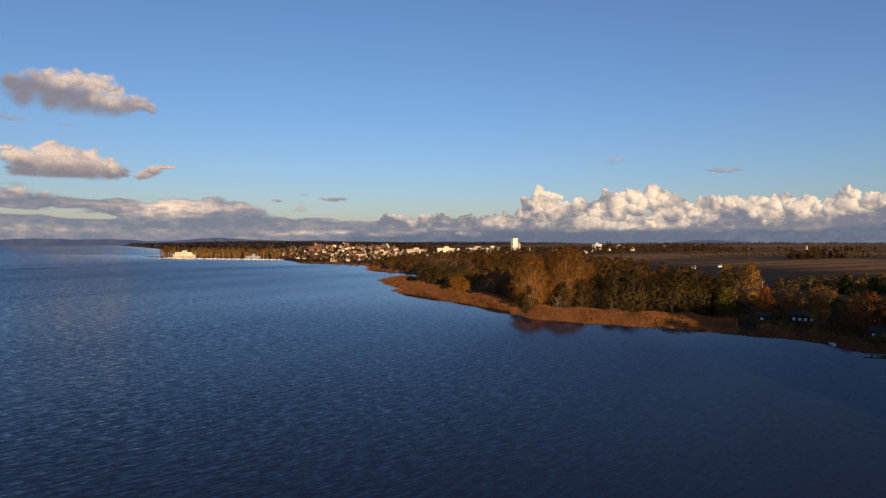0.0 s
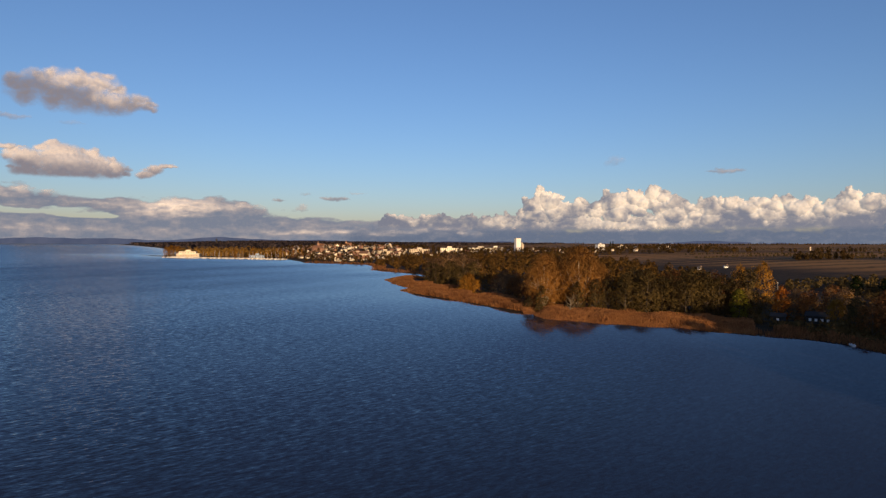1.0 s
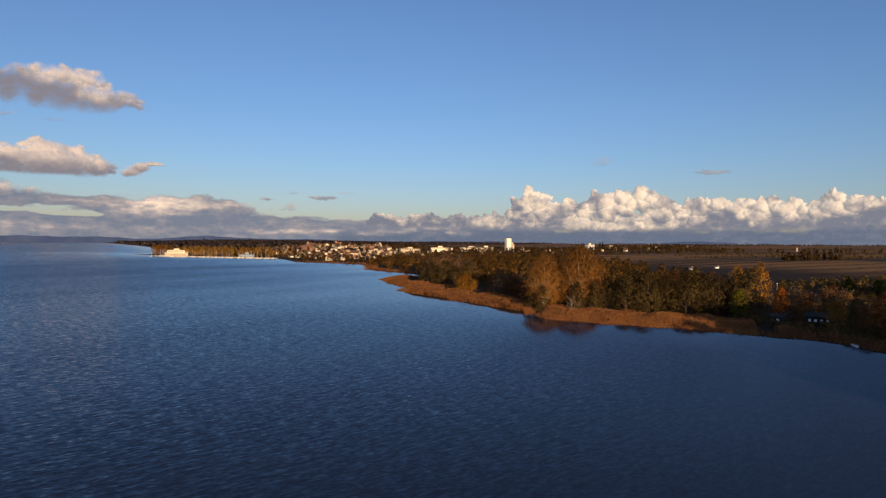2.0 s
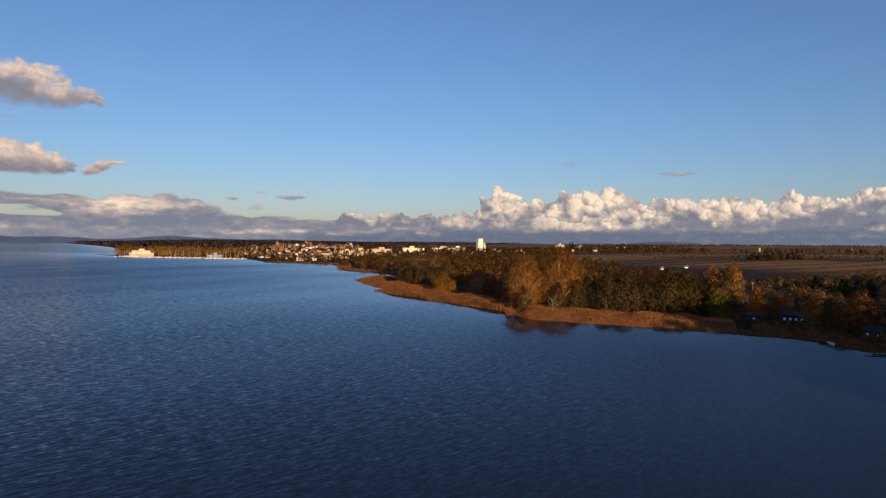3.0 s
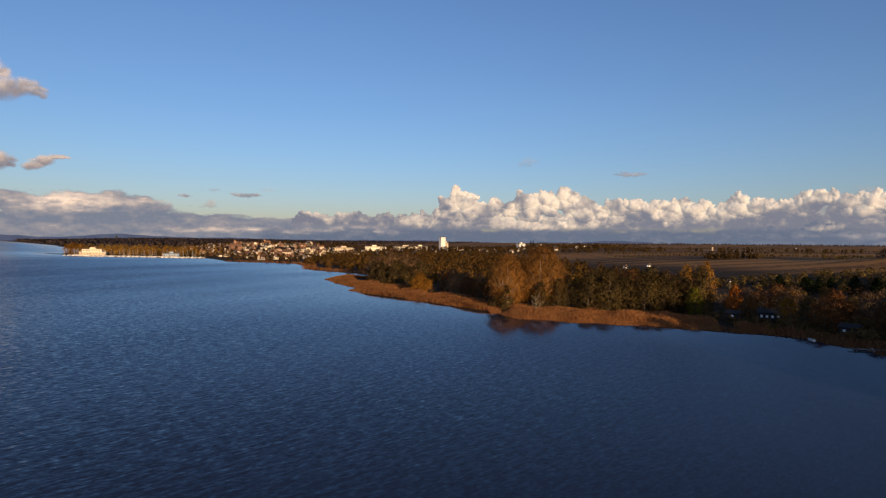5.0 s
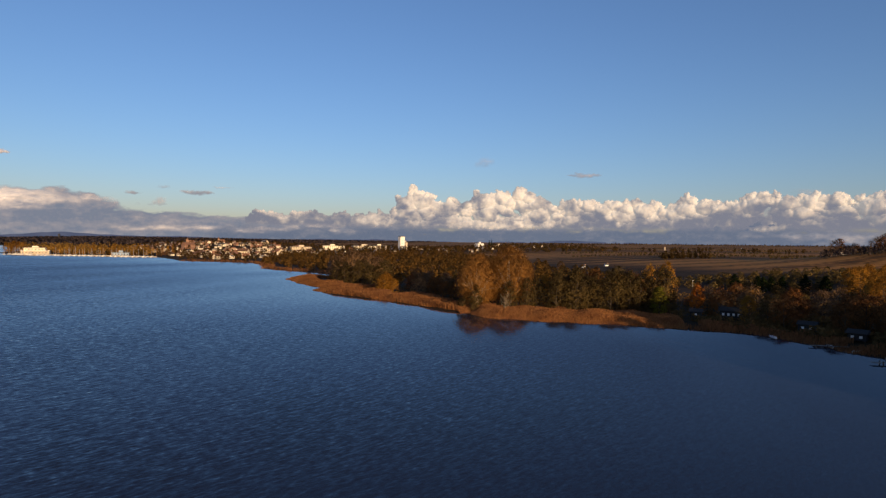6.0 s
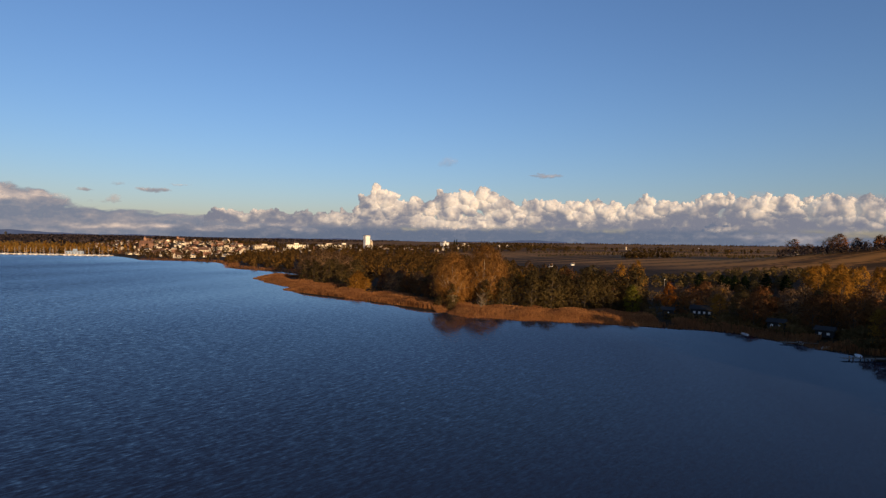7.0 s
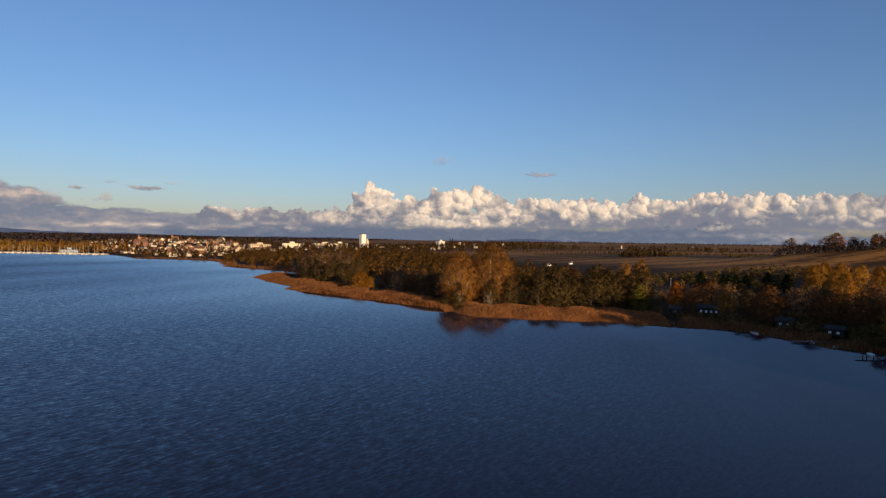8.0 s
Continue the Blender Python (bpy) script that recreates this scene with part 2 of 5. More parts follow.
def quads_mesh(name, corners, mat):
    """A mesh of loose quads from an array n x 4 x 3."""
    n = len(corners)
    me = bpy.data.meshes.new(name)
    me.vertices.add(4 * n)
    me.vertices.foreach_set("co", np.ascontiguousarray(corners, dtype=np.float32).ravel())
    me.loops.add(4 * n)
    me.loops.foreach_set("vertex_index", np.arange(4 * n, dtype=np.int32))
    me.polygons.add(n)
    me.polygons.foreach_set("loop_start", np.arange(0, 4 * n, 4, dtype=np.int32))
    me.materials.append(mat)
    me.update(calc_edges=True)
    return me


def foliage_mesh(name, quads, outward, mat):
    """Leaf quads that shade as the rounded clumps they belong to."""
    face = np.cross(quads[:, 1] - quads[:, 0], quads[:, 3] - quads[:, 0])
    away = (face * outward).sum(1) < 0
    quads[away] = quads[away][:, ::-1]
    me = quads_mesh(name, quads, mat)
    n = outward / (np.linalg.norm(outward, axis=1)[:, None] + 1e-9)
    me.normals_split_custom_set(np.repeat(n, 4, 0).tolist())
    return me


def child(name, me, parent, label=""):
    ob = new(name, me)
    ob.parent = parent
    return tagged(ob, label=label)


def part(name, bm, mat, parent, label=""):
    me = bpy.data.meshes.new(name)
    bm.to_mesh(me)
    bm.free()
    me.materials.append(mat)
    return child(name, me, parent, label)


def box(bm, x0, y0, z0, x1, y1, z1):
    v = [bm.verts.new((x, y, z)) for z in (z0, z1) for x, y in ((x0, y0), (x1, y0), (x1, y1), (x0, y1))]
    for f in ((3, 2, 1, 0), (4, 5, 6, 7), (0, 1, 5, 4), (1, 2, 6, 5), (2, 3, 7, 6), (3, 0, 4, 7)):
        bm.faces.new([v[i] for i in f])
    return bm


def boxes(*dims):
    bm = bmesh.new()
    for d in dims:
        box(bm, *d)
    return bm


def tubes(paths, sides=5):
    """Tapered tubes. paths: lists of (point, radius). Returns vertices and faces."""
    verts, faces = [], []
    for path in paths:
        base = len(verts)
        for i, (p, r) in enumerate(path):
            q = path[min(i + 1, len(path) - 1)][0] - path[max(i - 1, 0)][0]
            q = q / (np.linalg.norm(q) + 1e-9)
            a = np.cross(q, (0.31, 0.95, 0.05))
            a /= np.linalg.norm(a) + 1e-9
            b = np.cross(q, a)
            for k in range(sides):
                w = 2 * math.pi * k / sides
                verts.append(p + r * (math.cos(w) * a + math.sin(w) * b))
        for i in range(len(path) - 1):
            for k in range(sides):
                j = (k + 1) % sides
                faces.append((base + i * sides + k, base + i * sides + j, base + (i + 1) * sides + j, base + (i + 1) * sides + k))
    return verts, faces


def leaf_quads(rng, centers, size, lean=0.0):
    """Randomly turned little quads round the centres; lean pulls their long side upright."""
    n = len(centers)
    a = rng.normal(size=(n, 3))
    a[:, 2] += lean * np.sign(a[:, 2] + 1e-9) * 2
    a /= np.linalg.norm(a, axis=1)[:, None]
    b = np.cross(a, rng.normal(size=(n, 3)))
    b /= np.linalg.norm(b, axis=1)[:, None] + 1e-9
    s = size * rng.uniform(0.6, 1.3, (n, 1))
    a, b = a * s * (1 + 0.8 * lean), b * s * 0.6
    return np.stack([centers - a - b, centers + a - b * 0.4, centers + a * 1.1 + b * 0.5, centers - a * 0.8 + b], 1)


# ---- the land ----
# the first four points lie out of view and carry the shading woods
SHORE = [(60, -900), (66, -300), (78, -60), (86, 35), (98, 100), (99, 130), (99, 145), (96, 156), (90, 163), (80, 171), (70, 179),
         (66, 182), (56, 186), (46, 191), (36, 197), (29, 202), (28, 209), (28, 215), (22, 215), (17, 225), (9, 245), (2, 262),
         (-7, 269), (-19, 290), (-25, 315), (-21, 332), (-30, 352)]
SHORE += [(-42, 400), (-38, 424), (-24, 430), (-12, 420), (-10, 434), (-25, 482), (-50, 512), (-69, 545), (-76, 620), (-88, 668),
          (-125, 695), (-166, 710), (-180, 752), (-222, 846), (-281, 868), (-345, 882), (-413, 915), (-450, 955), (-534, 1052),
          (-545, 1068), (-470, 1000), (-520, 1201), (-939, 2007), (-1412, 2797)]
SHORE += [(-2600, 4700), (-2600, 6000), (6000, 6000), (6000, -900)]
SHORE_A = np.array(SHORE, float)


def shore_distance(x, y):
    """Metres inland of the shore; negative over the lake."""
    x, y = np.asarray(x, float), np.asarray(y, float)
    best, inside = np.full(x.shape, 1e9), np.zeros(x.shape, bool)
    for (ax, ay), (bx, by) in zip(SHORE_A, np.roll(SHORE_A, -1, 0)):
        dx, dy = bx - ax, by - ay
        t = np.clip(((x - ax) * dx + (y - ay) * dy) / (dx * dx + dy * dy), 0, 1)
        best = np.minimum(best, np.hypot(x - ax - t * dx, y - ay - t * dy))
        cross = (ay > y) != (by > y)
        with np.errstate(divide="ignore", invalid="ignore"):
            inside ^= cross & (x < ax + (y - ay) * dx / (dy if dy else 1e-9))
    ripple = 1.4 * np.sin(0.31 * x + 0.17 * y) * np.sin(0.23 * y - 0.11 * x + 1.0) * np.exp(-best / 30)
    return np.where(inside, best, -best) + ripple


def smooth(v, a, b):
    t = np.clip((np.asarray(v, float) - a) / (b - a), 0, 1)
    return t * t * (3 - 2 * t)


def bump_at(x, y, cx, cy, sx, sy, turn=0.0):
    c, s = math.cos(radians(turn)), math.sin(radians(turn))
    u, v = (x - cx) * c + (y - cy) * s, -(x - cx) * s + (y - cy) * c
    return np.exp(-((u / sx) ** 2) - (v / sy) ** 2)


def land(x, y):
    """Height of the ground."""
    x, y = np.asarray(x, float), np.asarray(y, float)
    d = shore_distance(x, y)
    h = np.where(d < 0, np.maximum(-4, d * 0.2), np.minimum(d * 0.06, 0.45))
    h = h + (4.5 + 8.0 * smooth(x - 0.12 * y, 60, 300)) * smooth(d, 30, 480) + 5.0 * smooth(d, 450, 1100) + 19.0 * smooth(d, 1000, 3600)
    h = h + 21.0 * bump_at(x, y, 482, 352, 110, 60, -45) * smooth(d, 40, 200)
    # hill out of view, raised to cast shade on the right shore
    h = h + 13.0 * bump_at(x, y, 135, -20, 45, 100) * smooth(d, 3, 30)
    h = h + 12.0 * bump_at(x, y, -1300, 3300, 1100, 350, 15) * smooth(d, 100, 600)
    h = h + 18.0 * bump_at(x, y, -2150, 4500, 700, 250, -10) * smooth(d, 50, 500)
    h = h + 11.0 * bump_at(x, y, -230, 1300, 260, 230) * smooth(d, 60, 300)
    h = h + 6.0 * bump_at(x, y, 130, 1070, 420, 150) * smooth(d, 60, 300)
    wob = np.sin(x * 0.011 + 1.3) * np.sin(y * 0.009 + 0.4) * 0.8 + np.sin(x * 0.031) * np.cos(y * 0.027) * 0.25
    return h + wob * smooth(d, 40, 300)


def build_ground():
    ang = np.radians(np.concatenate([np.arange(-75, 75, 0.4), np.arange(75, 285, 5.0)]))
    rad = np.concatenate([[1.0], np.geomspace(40, 4960, 170)])
    A, R = np.meshgrid(ang, rad)
    X, Y = -18 + R * np.sin(A), R * np.cos(A)
    Z = land(X, Y)
    nr, na = X.shape
    idx = np.arange(nr * na).reshape(nr, na)
    faces = np.stack([idx[:-1], np.roll(idx, -1, 1)[:-1], np.roll(idx, -1, 1)[1:], idx[1:]], -1).reshape(-1, 4)
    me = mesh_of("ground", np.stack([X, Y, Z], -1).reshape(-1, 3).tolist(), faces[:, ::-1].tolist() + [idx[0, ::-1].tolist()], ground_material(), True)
    d = shore_distance(X, Y)
    # litter colour reaches up the open slope to paint its shade dark
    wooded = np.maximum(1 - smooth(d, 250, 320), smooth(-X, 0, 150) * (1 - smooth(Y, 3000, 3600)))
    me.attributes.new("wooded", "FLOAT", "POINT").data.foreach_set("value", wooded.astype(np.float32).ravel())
    tagged(new("ground", me), "brown autumn fields and marshy shore ground", "ground", kind="structure")
    ang = np.radians(np.concatenate([np.arange(-75, 75, 1.0), np.arange(75, 285, 6.0)]))
    A, R = np.meshgrid(ang, np.concatenate([[1.0], np.geomspace(40, 4970, 80)]))
    X, Y = -18 + R * np.sin(A), R * np.cos(A)
    idx, d = np.arange(X.size).reshape(X.shape), shore_distance(X, Y)
    faces = np.stack([idx[:-1], np.roll(idx, -1, 1)[:-1], np.roll(idx, -1, 1)[1:], idx[1:]], -1).reshape(-1, 4)
    water = mesh_of("water", np.stack([X, Y, 0 * X], -1).reshape(-1, 3).tolist(), faces[:, ::-1].tolist() + [idx[0, ::-1].tolist()], water_material())
    lee = np.exp(-(np.maximum(0, -d) / 125) ** 1.3)
    water.attributes.new("lee", "FLOAT", "POINT").data.foreach_set("value", lee.astype(np.float32).ravel())
    facing = (0.7 + 0.95 * smooth(R, 70, 480)) * (1 - 0.68 * lee * smooth(Y, 120, 290) + 1.15 * np.sqrt(lee) * (1 - smooth(Y, 110, 230)) * smooth(X, -10, 60))
    water.attributes.new("facing", "FLOAT", "POINT").data.foreach_set("value", facing.astype(np.float32).ravel())
    tagged(new("water", water), "dark blue lake water with fine wind ripples", "lake", kind="structure")


build_ground()


# ---- trees ----
def tree_mesh(kind, seed, tall, wide, leaf, clumps, per, bare=0.2, low=0.15, limbs=9, spread=0.5, bark=BARK, lean=0.0, tip=0.7, puff=0.06, thick=0.009, fan=False, dome=0.0):
    """Meshes of a trunk with limbs and of a crown of small leaves in uneven clumps."""
    rng = np.random.default_rng(seed)
    paths = []
    wav = rng.normal(size=2) * 0.03 * tall
    trunk = [(np.array([wav[0] * s * s, wav[1] * s * s, tall * 0.8 * s]), tall * 0.018 * (1 - 0.8 * s) + 0.03) for s in np.linspace(0, 1, 6)]
    paths.append(trunk)
    ends = []
    for i in range(limbs):
        s = bare + (0.75 - bare) * (i + 0.5) / limbs
        p0 = np.array([wav[0] * s * s, wav[1] * s * s, tall * 0.8 * s])
        w = i * 2.4 + rng.uniform(0, 1)
        reach = wide * 0.5 * rng.uniform(0.55, 0.95) * (1 - 0.45 * s)
        rise = tall * (0.12 + spread * 0.35) * rng.uniform(0.7, 1.2)
        mid = p0 + np.array([math.cos(w) * reach * 0.5, math.sin(w) * reach * 0.5, rise * 0.55])
        end = p0 + np.array([math.cos(w) * reach, math.sin(w) * reach, rise])
        end[2] = min(end[2], tall * 0.95)
        if fan:
            s = 0.03 + 0.22 * (i % 5) / 5
            p0 = np.array([wav[0] * s * s, wav[1] * s * s, tall * 0.8 * s])
            reach = wide * 0.5 * rng.uniform(0.25, 0.85)
            top = tall * rng.uniform(0.6, 0.82) * (1 - 0.25 * reach / (wide * 0.5))
            mid = p0 + np.array([math.cos(w) * reach * 0.45, math.sin(w) * reach * 0.45, (top - p0[2]) * 0.5])
            end = np.array([p0[0] + math.cos(w) * reach, p0[1] + math.sin(w) * reach, top])
            rise = top * 0.5
        r0 = tall * thick * (1.1 - s)
        paths.append([(p0, r0 + 0.03), (mid, r0 * 0.6 + 0.02), (end, 0.02)])
        ends += [mid, end]
        for _ in range(3):
            q = mid + rng.normal(size=3) * np.array([0.14, 0.14, 0.05]) * wide + np.array([0, 0, rise * 0.35])
            q[2] = min(q[2], tall * 0.9)
            paths.append([(mid, r0 * 0.4 + 0.015), ((mid + q) / 2 + rng.normal(size=3) * 0.2, r0 * 0.25 + 0.012), (q, 0.012)])
            ends.append(q)
    tv, tf = tubes(paths, 5)
    cen = []
    while len(cen) < clumps:
        if rng.uniform() < 0.2 and ends:
            c = ends[rng.integers(len(ends))] + rng.normal(size=3) * wide * 0.05
        else:
            u = rng.uniform(0, 1)
            w = rng.uniform(0, 2 * math.pi)
            prof = math.sin(math.pi * min(1, max(0.02, u)) ** tip) ** 0.75 * (0.8 + 0.2 * math.sin(3 * w + seed))
            if dome:
                prof = (1 - u ** 2.4) ** 0.55 * min(1.0, dome + 1.3 * u) * (0.88 + 0.12 * math.sin(3 * w + seed))
            r = wide * 0.5 * prof * math.sqrt(rng.uniform(0.4, 1))
            c = np.array([math.cos(w) * r, math.sin(w) * r, tall * (low + (1 - low) * u)])
        if c[2] > tall * low * 0.8:
            cen.append(c)
    cen = np.array(cen)
    rad = rng.uniform(0.5, 1.25, len(cen))[:, None, None] * wide * puff
    off = rng.normal(size=(len(cen), per, 3)) * np.array([1, 1, 0.8])
    pts = (cen[:, None] + off * rad).reshape(-1, 3)
    mid = pts - np.array([0, 0, tall * 0.4])
    out = off.reshape(-1, 3) * 0.45 + mid / (np.linalg.norm(mid, axis=1)[:, None] + 0.1) * 0.9 + rng.normal(size=pts.shape) * 0.12 + np.array([0, 0, 0.15])
    keep = pts[:, 2] > 0.3
    pts, out = pts[keep], out[keep]
    return mesh_of("trunk", tv, tf, bark), foliage_mesh("crown", leaf_quads(rng, pts, leaf, lean), out, LEAF[kind])


RNG = np.random.default_rng(7)
DEAD_BARK = plain("dead_bark", [(0.10, 0.075, 0.05), (0.15, 0.115, 0.075), (0.21, 0.16, 0.10)], 3.0, 0.85, 0.3)
BRUSH = leaves("brushwood", [(0.060, 0.040, 0.019), (0.105, 0.068, 0.028), (0.155, 0.094, 0.034)], 0.2)

KINDS = {
    "willow": [tree_mesh("willow", s, 22, 21, 0.15, 700, 30, thick=0.008, bare=0.04, low=0.14, fan=True, limbs=24, spread=1.0, lean=0.7, bark=PALE_BARK, dome=0.72, puff=0.05) for s in (1, 2)],
    "alder": [tree_mesh("alder", s, 16, 11.5, 0.24, 125, 27, bare=0.05, low=0.0, limbs=6, spread=0.4, dome=0.75, puff=0.065) for s in (3, 4, 5)],
    "golden": [tree_mesh("golden", s, 14, 11, 0.23, 105, 24, bare=0.1, low=0.02, limbs=6, spread=0.5, dome=0.6) for s in (6, 7)],
    "bush": [tree_mesh("golden", s, 8, 9, 0.18, 130, 28, bare=0.05, low=0.0, limbs=9, spread=0.6, dome=0.8) for s in (16,)],
    "orange": [tree_mesh("orange", s, 11, 6, 0.2, 115, 26, bare=0.1, low=0.06, limbs=8, spread=0.5) for s in (8,)],
    "rusty": [tree_mesh("rusty", s, 12, 11.5, 0.23, 105, 24, bare=0.06, low=0.0, limbs=6, spread=0.5, dome=0.7) for s in (9, 10, 11)],
    "lime": [tree_mesh("lime", s, 11, 7.5, 0.2, 120, 26, bare=0.1, low=0.03, limbs=8, spread=0.5, dome=0.6) for s in (12,)],
    "conifer": [tree_mesh("conifer", s, 17, 7.5, 0.28, 150, 22, bare=0.1, low=0.02, limbs=12, spread=0.1, tip=0.45) for s in (13,)],
    "twig": [tree_mesh("twig", s, 14, 14, 0.19, 120, 24, bare=0.06, low=0.04, limbs=8, spread=0.8, lean=0.5, dome=0.6) for s in (14, 15)],
}
HEIGHTS = {"willow": 22, "bush": 8, "alder": 16, "golden": 14, "orange": 11, "rusty": 12, "lime": 11, "conifer": 17, "twig": 14}
LABELS = {
    "willow": "tall golden-brown willow with fanned pale branches in autumn",
    "alder": "dense dark green alder at the lake shore",
    "golden": "golden yellow autumn broadleaf tree",
    "bush": "rounded golden willow bush by the reeds",
    "orange": "slender bright orange autumn birch",
    "rusty": "rusty brown autumn broadleaf tree",
    "lime": "small yellow-green tree among dark alders",
    "conifer": "dark green spruce behind the shore trees",
    "twig": "nearly bare grey-brown tree with fine twigs",
}
GROUPS = {k: v for k, v in zip(KINDS, ("shore willows", "shore alders", "golden trees", "golden bushes", "birches", "rusty trees", "yellow-green trees", "spruces", "bare trees"))}
first = {}


def plant(kind, x, y, tall, wide=1.0):
    n = int(RNG.integers(len(KINDS[kind])))
    s = tall / HEIGHTS[kind]
    z = float(land(x, y)) - 0.1
    m = Matrix.Translation((x, y, z)) @ Matrix.Rotation(RNG.uniform(0, 6.28), 4, "Z") @ Matrix.Diagonal((s * wide, s * wide, s, 1))
    if (kind, n) in first:
        k = first[kind, n].scale
        return copy_thing(first[kind, n], m @ Matrix.Diagonal((1 / k[0], 1 / k[1], 1 / k[2], 1)))
    ob = new(kind + "_tree" if kind in ("golden", "rusty", "lime", "orange") else {"twig": "bare_tree", "conifer": "spruce", "bush": "willow_bush"}.get(kind, kind))
    child("trunk", KINDS[kind][n][0], ob)
    child("crown", KINDS[kind][n][1], ob)
    ob.matrix_basis = m
    first[kind, n] = tagged(ob, LABELS[kind], "tree", GROUPS[kind])
    return ob


# the stand on the near point
for row in [("willow", 33, 227, 20.0, 0.85), ("willow", 46.5, 229, 23.0, 1.0), ("willow", 39, 240, 19, 0.8), ("willow", 57, 240, 16.5, 0.75),
            ("alder", 31, 221, 9, 1.0), ("alder", 26.5, 222, 5.0, 1.3), ("alder", 29.5, 217, 4.0, 1.4), ("alder", 44, 220, 10.5, 0.9), ("alder", 50, 219, 11.5, 0.9), ("alder", 55, 222, 12, 0.9),
            ("lime", 94, 203, 9.5, 1.05), ("orange", 103.6, 195, 11.3, 1.0), ("golden", 126, 249, 17.5, 0.75), ("golden", 112, 240, 16.5, 0.7)]:
    plant(*row)
for i in range(13):
    plant("alder", 60 + i * 3.3 + RNG.uniform(-1, 1), 216 - i * 0.6 + RNG.uniform(-3, 4), 11.8 + 4.2 * abs(math.sin(i * 0.62 + 0.5)) + RNG.uniform(-0.6, 0.6), RNG.uniform(0.9, 1.15))
for i in range(9):
    plant(("golden", "alder", "rusty")[i % 3], 64 + i * 4.5 + RNG.uniform(-1.5, 1.5), 232 + RNG.uniform(-4, 8), RNG.uniform(11.0, 14.5), 1.0)
# yellow bush and dark alders on the second point, with the grey dome behind
for x, y, tall, wide in ((6.5, 299, 8.4, 0.9), (11.0, 297, 6.6, 0.95), (8.5, 303, 9.2, 0.8)):
    plant("bush", x, y, tall, wide)
for i in range(8):
    plant("alder", -13 + i * 3.6 + RNG.uniform(-1, 1), 362 - i * 3 + RNG.uniform(-5, 5), RNG.uniform(11, 14), 1.0)
for x, y, tall in ((-10, 402, 14.5), (-1, 405, 18.0), (8, 403, 16.5), (15, 408, 14.0)):
    plant("twig", x, y, tall, 1.35)


def fill(count, poly, gap, d0, d1, seed):
    """Scattered places inside a polygon, between two distances from the shore."""
    rng = np.random.default_rng(seed)
    p = np.array(poly, float)
    lo, hi = p.min(0), p.max(0)
    got = []
    cand = rng.uniform(lo, hi, (count * 40, 2))
    ins = np.zeros(len(cand), bool)
    for (ax, ay), (bx, by) in zip(p, np.roll(p, -1, 0)):
        cross = (ay > cand[:, 1]) != (by > cand[:, 1])
        ins ^= cross & (cand[:, 0] < ax + (cand[:, 1] - ay) * (bx - ax) / ((by - ay) or 1e-9))
    d = shore_distance(cand[:, 0], cand[:, 1])
    cand = cand[ins & (d > d0) & (d < d1)]
    for c in cand:
        if len(got) >= count:
            break
        if all((c[0] - g[0]) ** 2 + (c[1] - g[1]) ** 2 > gap * gap for g in got):
            got.append(tuple(c))
    return got


MIX = ("rusty", "twig", "rusty", "twig", "golden", "rusty", "alder")
# dark wood behind the second reed bed
for x, y in fill(34, [(20, 264), (36, 246), (62, 250), (60, 335), (22, 335)], 5.0, 22, 80, 21):
    plant(MIX[int(RNG.integers(7))], x, y, RNG.uniform(7.5, 10.5), 1.1)
# belt along the shaded shore
for x, y in fill(64, [(108, 190), (104, 100), (112, 60), (150, 60), (160, 190), (118, 215)], 5.0, 9, 52, 22):
    if min(math.hypot(x - hx, y - hy) for hx, hy in ((111, 187), (108, 183), (100.5, 191), (112, 139), (107, 136), (112.5, 156), (107, 153))) < 5.5:
        continue
    plant(("rusty", "alder", "rusty", "twig", "golden", "rusty", "twig")[int(RNG.integers(7))], x, y, RNG.uniform(8.0, 12.0), 1.0)
# unseen taller trees where the bank turns south, added to shade the near reeds
for i in range(12):
    plant(("alder", "rusty", "twig")[i % 3], 108.5 + 3.5 * (i % 2) + RNG.uniform(-1, 1), 96 - i * 4.6 + RNG.uniform(-1, 1), RNG.uniform(14, 17), 1.0)
# second row on the rising ground, mostly dark alder to stand in for shade
for x, y in fill(50, [(104, 215), (160, 190), (160, 90), (235, 90), (250, 250), (190, 300), (130, 300)], 6.5, 30, 180, 23):
    plant(("rusty", "alder", "alder", "twig", "alder")[int(RNG.integers(5))], x, y, RNG.uniform(3.5, 5.5), 1.7)
for i in range(7):
    plant("conifer", 190 + i * 4.5 + RNG.uniform(-2, 2), 282 + RNG.uniform(-8, 8) - i * 3, RNG.uniform(8, 12), 1.6)
# golden trees on the slope and the trees on the hill
for x, y in fill(24, [(186, 214), (206, 188), (300, 258), (262, 290)], 8.0, 60, 300, 25):
    plant("golden", x, y, RNG.uniform(11, 14.5), 0.95)
for x, y in fill(26, [(385, 440), (440, 360), (540, 300), (560, 330), (470, 410), (410, 455)], 9.0, 100, 900, 26):
    plant(("twig", "rusty")[int(RNG.integers(2))], x, y, RNG.uniform(9, 14), 1.2)


